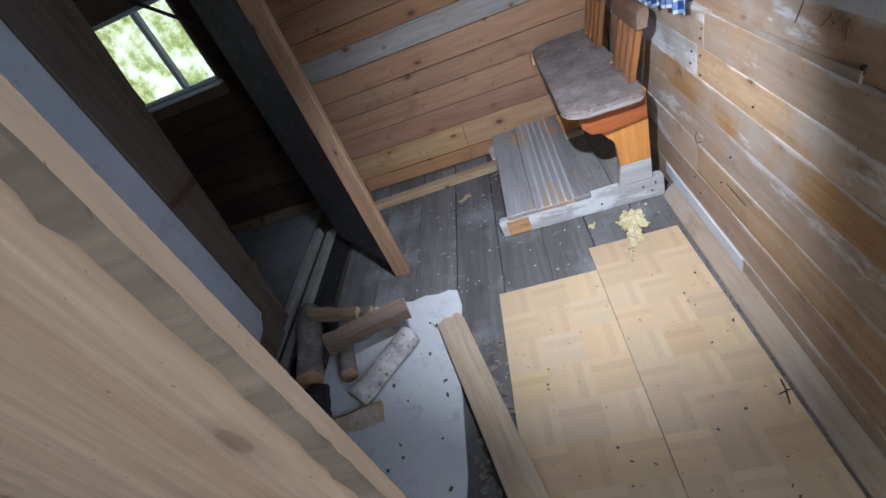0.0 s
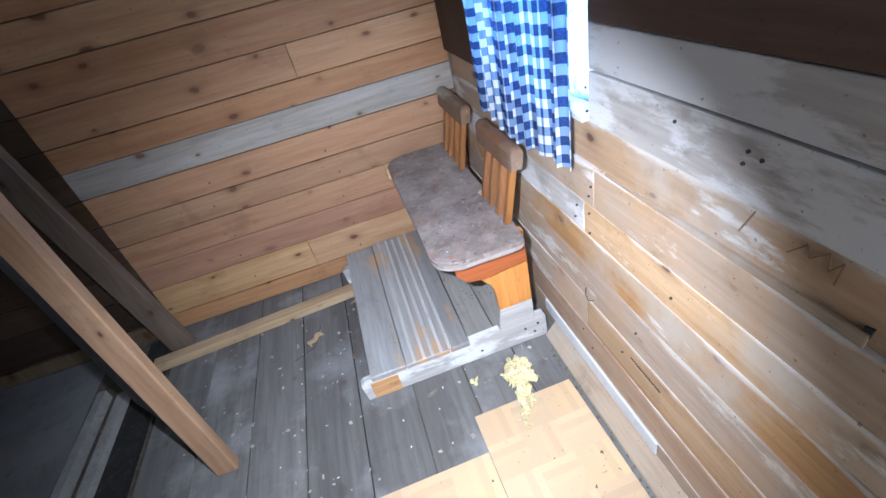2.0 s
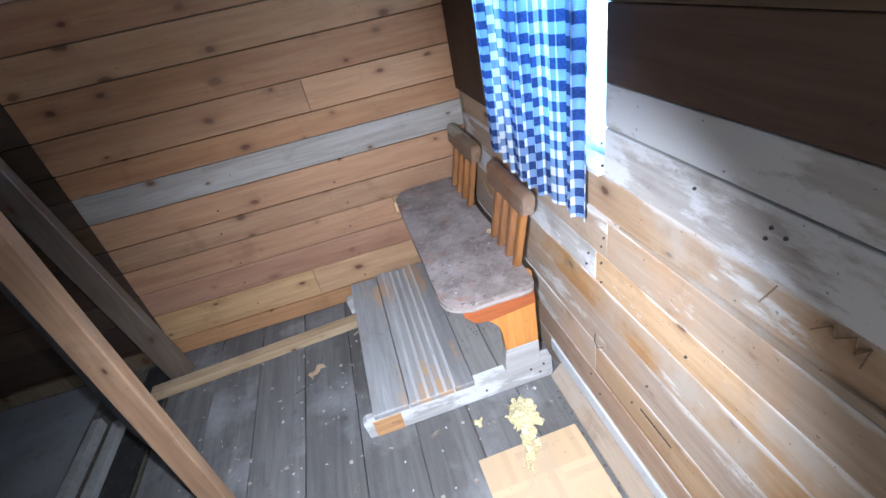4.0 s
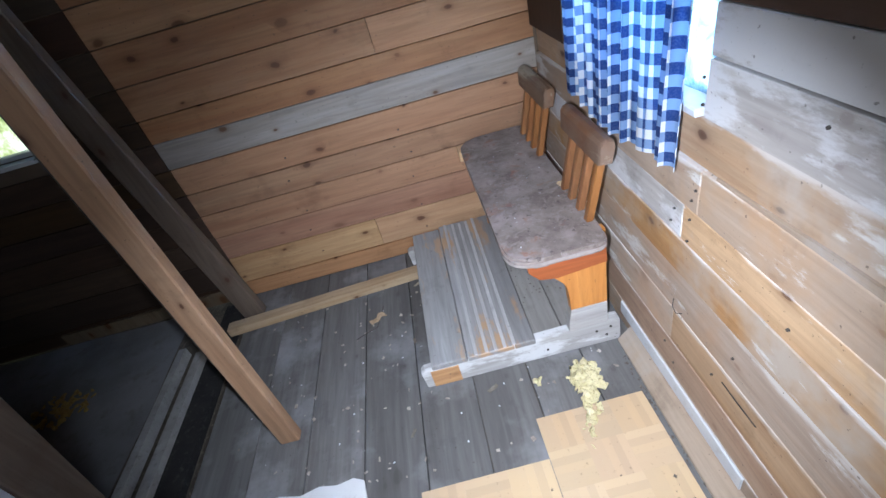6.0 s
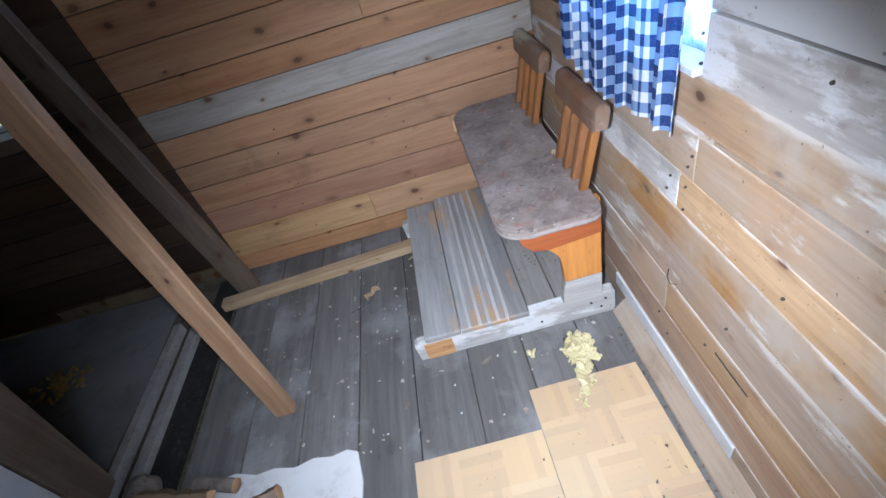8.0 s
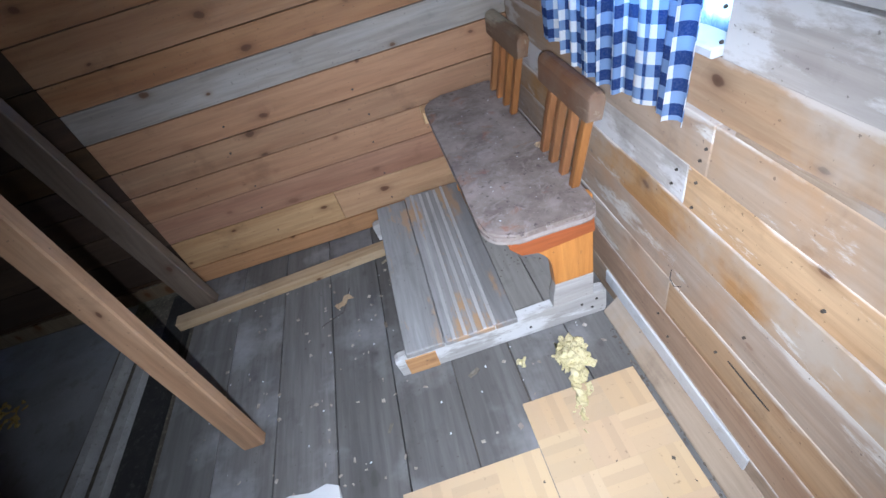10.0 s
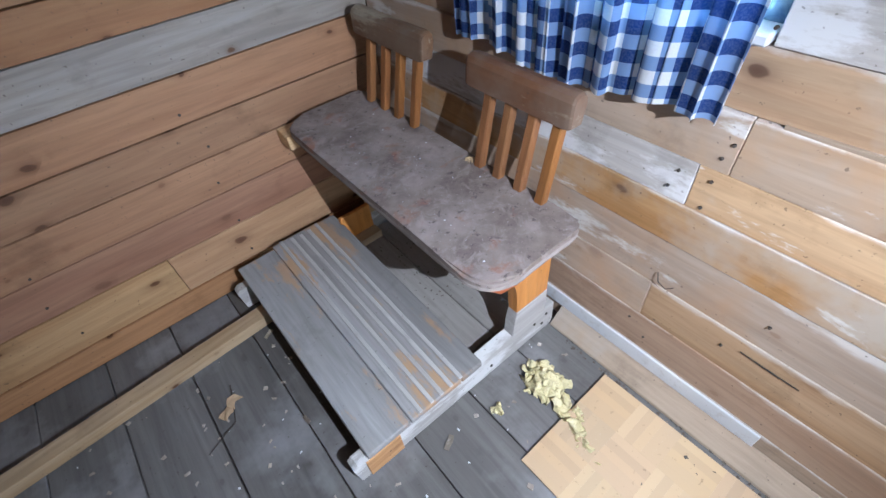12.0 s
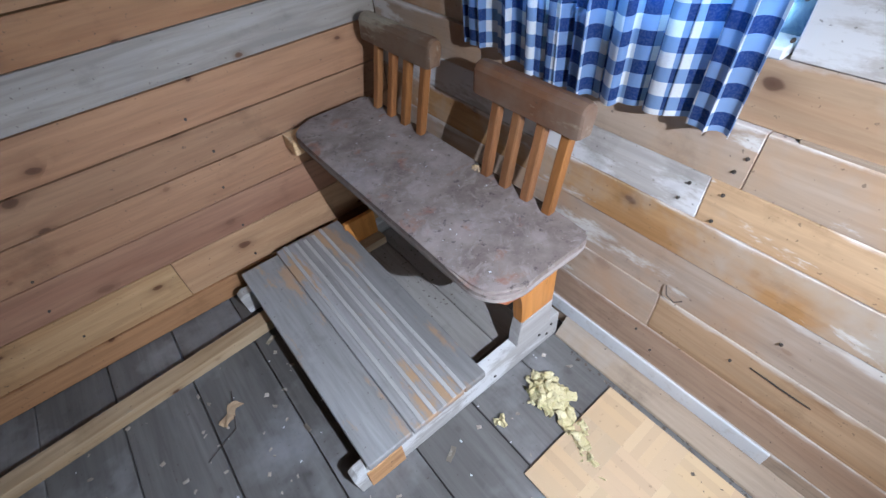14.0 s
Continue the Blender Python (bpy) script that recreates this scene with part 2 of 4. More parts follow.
bark = mottled("bark", (0.12, 0.10, 0.085), (0.27, 0.24, 0.22), (0.07, 0.05, 0.04), 14, 0.9, 0.8, 0.9, 60)
birch = mottled("birch_bark", (0.56, 0.54, 0.53), (0.27, 0.24, 0.23), (0.06, 0.048, 0.044), 15, 0.8, 1.0, 0.9, 40)
cut_wood = mottled("cut_end", (0.44, 0.29, 0.165), (0.34, 0.20, 0.105), (0.25, 0.14, 0.07), 20, 0.85)
dirt = mottled("dirt", (0.075, 0.065, 0.055), (0.13, 0.11, 0.09), (0.28, 0.24, 0.19), 20, 0.95, 0.7)
chip = mottled("chip", (0.30, 0.26, 0.21), (0.13, 0.10, 0.075), (0.45, 0.42, 0.38), 9, 0.9, 0.5, vary=(0.01, 0.6, 0.3))
plywood = wood("plywood", (0.42, 0.285, 0.175), (0.33, 0.205, 0.115), "z", knots=0.6)
trim_paint = mottled("white_trim", (0.50, 0.53, 0.57), (0.58, 0.60, 0.63), (0.3, 0.26, 0.22), 6, 0.5, 0.35, 0.15)
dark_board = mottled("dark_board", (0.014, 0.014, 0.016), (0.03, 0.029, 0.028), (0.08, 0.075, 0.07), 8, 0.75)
strip_paint = mottled("worn_strip", (0.34, 0.34, 0.34), (0.24, 0.235, 0.23), (0.1, 0.09, 0.08), 12, 0.6)
smudge = mottled("smudge", (0.17, 0.105, 0.065), (0.26, 0.17, 0.105), (0.33, 0.22, 0.14), 60, 0.9, 0.9)
iron = mottled("iron", (0.03, 0.027, 0.025), (0.06, 0.05, 0.045), (0.12, 0.06, 0.03), 40, 0.55)


def parquet_material():
    m = Mat("parquet", 0.5)
    geo = m.node("NewGeometry")
    v = m.coords((1, 1, 1))
    tone = m.ramp(geo.outputs["Random Per Island"], (0.0, (0.37, 0.235, 0.12)), (0.35, (0.47, 0.325, 0.19)), (0.7, (0.52, 0.375, 0.23)), (1.0, (0.44, 0.315, 0.195)))
    tone = m.mix(m.ramp(m.noise(v, 5, 4), (0.45, 0.0), (0.8, 0.3)), tone, (0.40, 0.33, 0.25))
    tone = m.mix(m.ramp(m.noise(v, 90, 3), (0.66, 0.0), (0.74, 0.6)), tone, (0.22, 0.15, 0.09))
    return m.done(m.vary(tone, 0.004, 0.08, 0.1), m.noise(v, 60, 4), 0.1, 0.002)


parquet_wood = parquet_material()


def gingham_material(cell=0.0235):
    """Woven blue and white check; light passes through the cloth."""
    m = Mat("gingham", 0.9)
    uv = m.node("UVMap")
    sep = m.node("SeparateXYZ", Vector=uv.outputs[0])

    def stripe(sock):
        a = m.node("Math", i0=sock, i1=1 / (2 * cell))
        a.operation = "MULTIPLY"
        f = m.node("Math", i0=a.outputs[0])
        f.operation = "FRACT"
        g = m.node("Math", i0=f.outputs[0], i1=0.5)
        g.operation = "GREATER_THAN"
        return g.outputs[0]
    s = m.node("Math", i0=stripe(sep.outputs[0]), i1=stripe(sep.outputs[1]))
    s.operation = "ADD"
    half = m.node("Math", i0=s.outputs[0], i1=0.5)
    half.operation = "MULTIPLY"
    col = m.ramp(half.outputs[0], (0.0, (0.74, 0.77, 0.80)), (0.5, (0.19, 0.31, 0.54)), (1.0, (0.010, 0.040, 0.16)))
    v = m.coords((1, 1, 1))
    col = m.mix(m.ramp(m.noise(v, 300, 2), (0.4, 0.0), (0.7, 0.12)), col, (0.3, 0.33, 0.4))
    m.put(m.b, "Base Color", col)
    tr = m.node("BsdfTranslucent", Color=col)
    mx = m.node("MixShader", Fac=0.5)
    m.t.links.new(m.b.outputs[0], mx.inputs[1])
    m.t.links.new(tr.outputs[0], mx.inputs[2])
    m.t.links.new(mx.outputs[0], m.t.nodes["Material Output"].inputs["Surface"])
    return m.m


gingham = gingham_material()


def glass_material():
    m = Mat("window_glass", 0.05)
    m.b.inputs["Transmission Weight"].default_value = 1.0
    m.b.inputs["IOR"].default_value = 1.05
    return m.done((0.95, 0.97, 0.97))


glass = glass_material()


def film_material():
    m = Mat("plastic_film", 0.25)
    v = m.coords((1, 1, 1))
    col = m.ramp(m.noise(v, 16, 5, 0.6, 1.5), (0.35, (0.06, 0.14, 0.25)), (0.6, (0.22, 0.34, 0.46)))
    m.put(m.b, "Base Color", col)
    tr = m.node("BsdfTranslucent", Color=col)
    mx = m.node("MixShader", Fac=0.6)
    m.t.links.new(m.b.outputs[0], mx.inputs[1])
    m.t.links.new(tr.outputs[0], mx.inputs[2])
    m.t.links.new(mx.outputs[0], m.t.nodes["Material Output"].inputs["Surface"])
    return m.m


film_mat = film_material()


def backdrop_material():
    m = Mat("garden", 1.0)
    v = m.coords((1, 1, 1), False)
    col = m.ramp(m.noise(v, 2.6, 8, 0.72), (0.32, (0.10, 0.20, 0.07)), (0.46, (0.42, 0.52, 0.24)), (0.56, (0.70, 0.85, 0.72)), (0.66, (0.9, 1.0, 1.0)))
    m.put(m.b, "Base Color", (0, 0, 0, 1))
    m.put(m.b, "Emission Color", col)
    m.b.inputs["Emission Strength"].default_value = 1.5
    return m.m


garden = backdrop_material()


# ---- mesh helpers ----
def mesh_of(bm, name, mat):
    me = bpy.data.meshes.new(name)
    bmesh.ops.recalc_face_normals(bm, faces=bm.faces)
    bm.to_mesh(me)
    bm.free()
    for k in (mat if isinstance(mat, (list, tuple)) else [mat]):
        me.materials.append(k)
    return me


def part(name, bm, mat, parent=None, label=""):
    ob = new(name, mesh_of(bm, name, mat))
    if parent is not None:
        ob.parent = parent
        base = Matrix.Translation(parent.location) if parent.parent is None else Matrix.Identity(4)
        ob.matrix_parent_inverse = base.inverted()
    if label:
        ob["label"] = label
    return ob


def thing(name, at, label, category, group=""):
    ob = new(name)
    ob.location = at
    ob.empty_display_size = 0.05
    return tagged(ob, label, category, group)


def box(lo, hi, bevel=0.002, bm=None, m=None):
    bm = bm or bmesh.new()
    c = [(a + b) / 2 for a, b in zip(lo, hi)]
    d = [max(b - a, 1e-4) for a, b in zip(lo, hi)]
    mm = Matrix.Translation(c) @ Matrix.Diagonal((*d, 1))
    r = bmesh.ops.create_cube(bm, size=1.0, matrix=(m @ mm) if m else mm)
    if bevel:
        vs = set(r["verts"])
        es = [e for e in bm.edges if e.verts[0] in vs and e.verts[1] in vs]
        bmesh.ops.bevel(bm, geom=es, offset=min(bevel, min(d) * 0.4), segments=1, affect="EDGES")
    return bm


def smooth(ob):
    for p in ob.data.polygons:
        p.use_smooth = True
    return ob


def prism(outline, h0, h1, axis="z", bevel=0.0, bm=None):
    """An outline drawn out along an axis. Outline pairs are (x, y), (x, z) or (y, z)."""
    bm = bm or bmesh.new()
    put = {"z": lambda a, b, h: (a, b, h), "y": lambda a, b, h: (a, h, b), "x": lambda a, b, h: (h, a, b)}[axis]
    lo = [bm.verts.new(put(a, b, h0)) for a, b in outline]
    hi = [bm.verts.new(put(a, b, h1)) for a, b in outline]
    n = len(outline)
    top = [bm.faces.new(lo), bm.faces.new(hi)]
    for k in range(n):
        bm.faces.new((lo[k], lo[(k + 1) % n], hi[(k + 1) % n], hi[k]))
    if bevel:
        es = {e for f in top for e in f.edges}
        bmesh.ops.bevel(bm, geom=list(es), offset=bevel, segments=2, affect="EDGES")
    return bm


def rounded(x0, x1, y0, y1, radii, n=7):
    """A rectangle with its own radius at each corner: (x0,y0), (x1,y0), (x1,y1), (x0,y1)."""
    pts = []
    for (cx, cy, a0), r in zip(((x0, y0, 180), (x1, y0, 270), (x1, y1, 0), (x0, y1, 90)), radii):
        sx, sy = (1 if cx == x0 else -1), (1 if cy == y0 else -1)
        for k in range(n):
            a = radians(a0 + 90 * k / (n - 1))
            pts.append((cx + sx * r + r * math.cos(a), cy + sy * r + r * math.sin(a)))
    return pts


# ---- structure ----
ROOM_TOP = 2.15
BACK, RIGHT = 4.2, 0.0


def slab(name, boxes, mat, label):
    bm = bmesh.new()
    for lo, hi in boxes:
        box(lo, hi, 0, bm)
    ob = new(name, mesh_of(bm, name, mat))
    return tagged(ob, label, name.split("_")[0], kind="structure")


WIN_Y0, WIN_Y1, WIN_Z0, WIN_Z1 = 3.10, 3.80, 0.895, 1.70
FAR_X0, FAR_X1, FAR_Z0, FAR_Z1 = -2.63, -2.05, 0.93, 1.375
floor = slab("floor", [((-3.3, -0.1, -0.2), (-1.638, 4.34, -0.051)), ((-1.584, -0.1, -0.2), (0.14, 4.34, -0.024))], dirt, "grey weathered board floor with dust and debris")
# the gap at y 1.0 to 1.75 is an added opening for the side fill
wall_right = slab("wall_right", [((0.024, -0.1, -0.02), (0.14, 1.0, ROOM_TOP)), ((0.024, 1.75, -0.02), (0.14, WIN_Y0, ROOM_TOP)), ((0.024, 1.0, -0.02), (0.14, 1.75, 1.0)), ((0.024, 1.0, 1.7), (0.14, 1.75, ROOM_TOP)), ((0.024, WIN_Y1, -0.02), (0.14, 4.34, ROOM_TOP)),
                                 ((0.024, WIN_Y0, -0.02), (0.14, WIN_Y1, WIN_Z0 - 0.004)), ((0.024, WIN_Y0, WIN_Z1), (0.14, WIN_Y1, ROOM_TOP))], plaster, "wall of worn horizontal boards with a window")
wall_back = slab("wall_back", [((-3.3, 4.224, -0.02), (FAR_X0, 4.34, ROOM_TOP)), ((FAR_X1, 4.224, -0.02), (0.02, 4.34, ROOM_TOP)),
                               ((FAR_X0, 4.224, -0.02), (FAR_X1, 4.34, FAR_Z0)), ((FAR_X0, 4.224, FAR_Z1), (FAR_X1, 4.34, ROOM_TOP))], plaster, "wall of knotty pine boards with a small window")
wall_far_left = slab("wall_far_left", [((-3.3, -0.1, -0.02), (-3.2, 4.22, ROOM_TOP))], shaded_wall_x, "far left wall with shade put into its dark brown")
# unseen wall behind the walker; its opening is assumed, to go with the fill
wall_behind = slab("wall_behind", [((-3.2, -0.1, -0.02), (-1.2, 0.0, ROOM_TOP)), ((-0.3, -0.1, -0.02), (0.02, 0.0, ROOM_TOP)), ((-1.2, -0.1, 2.02), (-0.3, 0.0, ROOM_TOP))], plaster, "dark unseen wall with an added opening by the rear fill")
ceiling = slab("ceiling", [((-3.3, -0.1, ROOM_TOP), (0.14, 4.34, ROOM_TOP + 0.1))], shaded_wall_x, "dark brown board ceiling")
partition = slab("wall_partition", [((-1.9, 1.938, 0.0), (-0.825, 1.965, ROOM_TOP))], plywood, "plywood partition beside the doorway")
torn = [(-0.8195 + 0.004 * noise.noise((k * 0.9, 3, 0)), 0.03 + k * 0.02) for k in range(105)]
torn += [(-0.844 + 0.010 * noise.noise((k * 0.7, 9, 0)) + 0.005 * noise.noise((k * 2.3, 1, 0)), 0.03 + k * 0.02) for k in reversed(range(105))]
part("torn_edge", prism(torn, 1.931, 1.937, "y", 0), split_wood, partition, "torn brown plywood edge")

yard = slab("ground", [((-60, -60, -0.5), (60, 60, -0.4))], dirt, "bare ground outside the cabin")
hedge_bm = bmesh.new()
box((-14, 11.0, -0.4), (6, 11.2, 5), 0, hedge_bm)
hedge = tagged(new("backdrop", mesh_of(hedge_bm, "backdrop", garden)), "bright green garden seen through the window", "backdrop", kind="structure")

rng = random.Random(4)


def long_board(lo, hi, along, wobble=0.0015):
    """A board whose long edges are a little uneven."""
    bm = box(lo, hi, 0.0015)
    for v in bm.verts:
        p = v.co
        for k in range(3):
            if k != along:
                p[k] += wobble * noise.noise((p[along] * 5 + lo[0] * 17, lo[1] * 13 + k * 5, lo[2] * 29))
    return bm


# back wall boards
SEAMS = [0.0, 0.088, 0.240, 0.366, 0.490, 0.603, 0.728, 0.846, 0.945, 1.075, 1.215, 1.35, 1.49, 1.63, 1.77, 1.91, 2.05, 2.148]
for k, (a, b) in enumerate(zip(SEAMS, SEAMS[1:])):
    # board 2 is truly brown; above 12 the brown stands for weaker light on pine
    mat = grey_wall_x if k == 6 else pine_wall_brown_dim if k == 2 or k > 12 else pine_wall_light if k == 1 else pine_wall
    split = {1: -0.86, 8: -0.62}.get(k)
    runs = [(-1.60, split), (split, -0.001)] if split else [(-1.60, -0.001)]
    for x0, x1 in runs:
        proud = rng.uniform(-0.002, 0.002) - (0.006 if k == 0 else 0)
        part("wall_board", long_board((x0 + 0.0008, BACK + proud, a + 0.002), (x1 - 0.0008, 4.224, b - 0.0015), 0), mat, wall_back)
# the pine wall goes on here, darkened in colour for the torch's falloff
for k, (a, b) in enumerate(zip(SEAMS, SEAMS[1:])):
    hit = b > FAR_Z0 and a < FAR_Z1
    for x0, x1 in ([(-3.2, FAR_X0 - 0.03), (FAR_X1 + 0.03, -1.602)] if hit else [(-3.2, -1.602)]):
        part("wall_board", long_board((x0, BACK + 0.004, a + 0.002), (x1, 4.224, b - 0.0015), 0), shaded_wall_x, wall_back)

# right wall boards: seam heights, material and butt joints along the wall
ROWS_R = [
    (0.0, 0.110, beige_side, []), (0.110, 0.229, pine_side_fresh, []), (0.229, 0.352, pine_side_fresh, [3.131]), (0.352, 0.484, beige_side, []),
    (0.484, 0.586, pine_side, [2.2]), (0.586, 0.682, None, [3.13]), (0.682, 0.79, beige_side, [3.08]),
    (0.79, 0.895, pine_side, []), (0.895, 1.006, white_side, []), (1.006, 1.098, white_side, []), (1.098, 1.24, brown_side, []),
    (1.24, 1.40, brown_side, []), (1.40, 1.56, brown_side, []), (1.56, 1.70, brown_side, []), (1.70, 1.85, brown_side, []), (1.85, 2.0, brown_side, []), (2.0, 2.148, brown_side, []),
]
for k, (a, b, mat, joints) in enumerate(ROWS_R):
    stops = [-0.1, *joints, 4.199]
    if a >= WIN_Z0 - 0.01 and b <= WIN_Z1 + 0.01:
        # boards stop at the side fill's added opening too
        spans = [(-0.1, 1.0), (1.75, WIN_Y0), (WIN_Y1, 4.199)] if a > 1.0 else [(-0.1, WIN_Y0), (WIN_Y1, 4.199)]
    else:
        spans = list(zip(stops, stops[1:]))
    for n, (y0, y1) in enumerate(spans):
        use = mat or (pine_side if n == 0 else white_side)
        if k == 2 and n == 1:
            use = beige_side
        step = rng.uniform(-0.0015, 0.001) + (0.0 if a < 0.78 else 0.009 if a < 0.88 else 0.004)
        gap = 0.004 if y1 <= WIN_Y0 and abs(a - 1.006) < 0.01 else 0.0
        part("wall_board", long_board((RIGHT + step, y0 + 0.0006, a + 0.0008 + gap), (0.024, y1 - 0.0006, b - 0.0008), 1), use, wall_right)

# floor boards
EDGES = [-1.585, -1.38, -1.18, -0.98, -0.778, -0.58, -0.387, -0.19, 0.02]
for a, b in zip(EDGES, EDGES[1:]):
    cut = rng.uniform(0.6, 1.6)
    for y0, y1 in ((-0.1, cut), (cut, 4.2)):
        dz = rng.uniform(-0.003, 0.0)
        part("floor_board", long_board((a + 0.002, y0 + 0.001, -0.024), (b - 0.002, y1 - 0.001, dz), 1, 0.002), floor_grey, floor)

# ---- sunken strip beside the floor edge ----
sill = thing("sill_beam", (-1.66, 3.4, -0.02), "near-black sill beam with worn grey edge strips", "beam")
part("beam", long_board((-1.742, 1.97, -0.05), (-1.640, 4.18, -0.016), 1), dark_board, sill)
part("edge_strip", long_board((-1.79, 1.97, -0.03), (-1.745, 3.86, 0.012), 1), strip_paint, sill)
part("edge_strip", long_board((-1.88, 1.97, -0.03), (-1.845, 3.9, 0.02), 1), strip_paint, sill)
sheet = bmesh.new()
bmesh.ops.create_grid(sheet, x_segments=40, y_segments=60, size=0.5, matrix=Matrix.Translation((-2.55, 3.0, 0)) @ Matrix.Diagonal((1.3, 2.36, 1, 1)))
for v in sheet.verts:
    v.co.z = 0.004 + 0.012 * noise.noise(v.co * 3.0)
tagged(smooth(new("floor_sheet", mesh_of(sheet, "floor_sheet", pale_floor))), "pale dusty sheet over the side floor", "floor", kind="structure")

# ---- left partition remnants ----
bm = bmesh.new()
outline = [(1.97, 0.03), (2.70, 0.03), (2.80, 0.05), (2.90, 0.02), (3.0, 0.04), (3.055, 0.035), (3.08, 0.09), (3.085, 0.5), (3.085, 2.14), (1.97, 2.14)]
prism(outline, -1.866, -1.852, "x", 0, bm)
panel = tagged(new("partition_panel", mesh_of(bm, "partition_panel", wall_sheet)), "pale grey wall panel with a hole showing yellow wool", "wall panel")
bm = bmesh.new()
box((-1.93, 3.086, 0.01), (-1.838, 3.20, 2.14), 0.004, bm)
for v in bm.verts:
    if v.co.y > 3.15:
        v.co.y += 0.13 * v.co.z - 0.01
tagged(new("wall_stud", mesh_of(bm, "wall_stud", stud_grey)), "old brown timber stud at the panel edge", "stud")
bm = bmesh.new()
prism([(2.84, 0.004), (3.09, 0.0), (3.10, 0.17), (3.06, 0.155), (3.02, 0.115), (2.93, 0.10), (2.85, 0.08)], -1.851, -1.83, "x", 0.002, bm)
tagged(new("skirting_scrap", mesh_of(bm, "skirting_scrap", stud_grey)), "broken end of brown skirting under the panel", "skirting")

# ---- post with torn sheet ----
post = thing("post", (-1.25, 3.295, 0.0), "bare pine post with a dark grey sheet fixed behind", "post")
bm = bmesh.new()
box((-1.284, 3.276, 0.0), (-1.214, 3.316, 2.14), 0.004, bm)
part("timber", bm, stud_pine, post)
bm = bmesh.new()
box((0.0, -0.006, 0.004), (0.63, 0.006, 2.13), 0.001, bm, pose(-1.262, 3.323, 0, 0, 0, 133.2))
part("torn_sheet", bm, torn_sheet, post, "dark grey sheet with pale scraped patches")
bm = bmesh.new()
box((-1.595, 4.02, 0.0), (-1.495, 4.07, 2.14), 0.004, bm, pose(0, 0, 0))
for v in bm.verts:
    v.co.x -= 0.12 * v.co.z
tagged(new("wall_stud", mesh_of(bm, "wall_stud", stud_grey)), "weathered upright timber standing against the pine wall", "stud")

# ---- batten on the floor ----
bm = long_board((-0.47, -0.028, 0.001), (0.47, 0.028, 0.042), 0)
ob = tagged(new("floor_batten", mesh_of(bm, "floor_batten", batten_wood)), "pale pine batten lying on the floor boards", "batten")
ob.matrix_world = pose(-1.17, 3.967, 0, 0, 0, 3.4)

# ---- right wall trim and corner board ----
bm = long_board((-0.009, 2.786, 0.0585), (-0.0025, 3.42, 0.110), 1, 0.0008)
tagged(new("trim", mesh_of(bm, "trim", trim_paint)), "white painted strip low on the board wall", "trim", kind="structure")
bm = prism([(-0.053, 0.001), (-0.051, 0.008), (-0.006, 0.0575), (-0.0025, 0.0575), (-0.0025, 0.001)], 0.02, 3.346, "y", 0)
tagged(new("baseboard", mesh_of(bm, "baseboard", base_beige)), "worn beige slanted board along the wall foot", "baseboard", kind="structure")
bm = prism([(3.04, 0.788), (2.49, 0.789), (2.49, 0.812), (2.62, 0.806), (2.78, 0.804), (2.92, 0.797), (3.04, 0.795)], 0.0025, 0.0085, "x", 0.0012)
tagged(new("trim", mesh_of(bm, "trim", grey_side)), "chalky grey wedge strip on the ledge of a board", "trim", kind="structure")
bm = prism([(2.500, 0.800), (2.490, 0.804), (2.488, 0.822), (2.499, 0.819)], 0.0058, 0.0115, "x", 0)
tagged(new("wall_notch", mesh_of(bm, "wall_notch", dark_board)), "black broken notch at the end of the ledge", "notch")
bm = prism([(2.915, 0.316), (2.86, 0.3137), (2.80, 0.312), (2.86, 0.3122)], -0.0035, -0.0005, "x", 0)
tagged(new("wall_crack", mesh_of(bm, "wall_crack", dark_board)), "thin dark split in a pine wall board", "crack")
bm = long_board((-0.022, 3.80, 0.90), (-0.004, 4.17, 2.14), 2, 0.001)
tagged(new("corner_board", mesh_of(bm, "corner_board", brown_post)), "wide dark brown corner board beside the window", "board", kind="structure")
bm = long_board((-2.6, 4.186, 0.002), (-1.66, 4.203, 0.07), 0, 0.001)
tagged(new("baseboard", mesh_of(bm, "baseboard", stud_grey)), "brown baseboard along the dark wall", "baseboard", kind="structure")


# ---- windows ----
def frame_x(x0, x1, y0, y1, z0, z1, t=0.035):
    out = [("window_frame", ((x0, y0, z0), (x1, y0 + t, z1))), ("window_frame", ((x0, y1 - t, z0), (x1, y1, z1))),
           ("window_frame", ((x0, y0 + t, z0), (x1, y1 - t, z0 + t))), ("window_frame", ((x0, y0 + t, z1 - t), (x1, y1 - t, z1)))]
    return out


w1 = thing("window_1", (0.06, 3.44, WIN_Z0), "white framed window behind a checked curtain", "window")
w1["kind"] = "structure"
for n, (lo, hi) in frame_x(0.05, 0.095, WIN_Y0 + 0.002, WIN_Y1 - 0.002, WIN_Z0 + 0.002, WIN_Z1 - 0.002):
    part(n, box(lo, hi, 0.003), trim_paint, w1)
part("window_frame", box((0.055, 3.42, WIN_Z0 + 0.038), (0.09, 3.45, WIN_Z1 - 0.038), 0.003), trim_paint, w1)
part("window_sill", box((-0.012, WIN_Y0 + 0.004, WIN_Z0 + 0.001), (0.049, WIN_Y1 - 0.004, WIN_Z0 + 0.018), 0.003), trim_paint, w1)
for y0, y1 in ((WIN_Y0 + 0.038, 3.418), (3.452, WIN_Y1 - 0.038)):
    p = part("pane", box((0.07, y0, WIN_Z0 + 0.038), (0.074, y1, WIN_Z1 - 0.038), 0), glass, w1)
    p.visible_shadow = False

film_bm = bmesh.new()
bmesh.ops.create_grid(film_bm, x_segments=40, y_segments=44, size=0.5, matrix=Matrix.Translation((0.036, 3.45, 1.30)) @ pose(0, 0, 0, 0, 90, 0) @ Matrix.Diagonal((0.79, 0.69, 1, 1)))
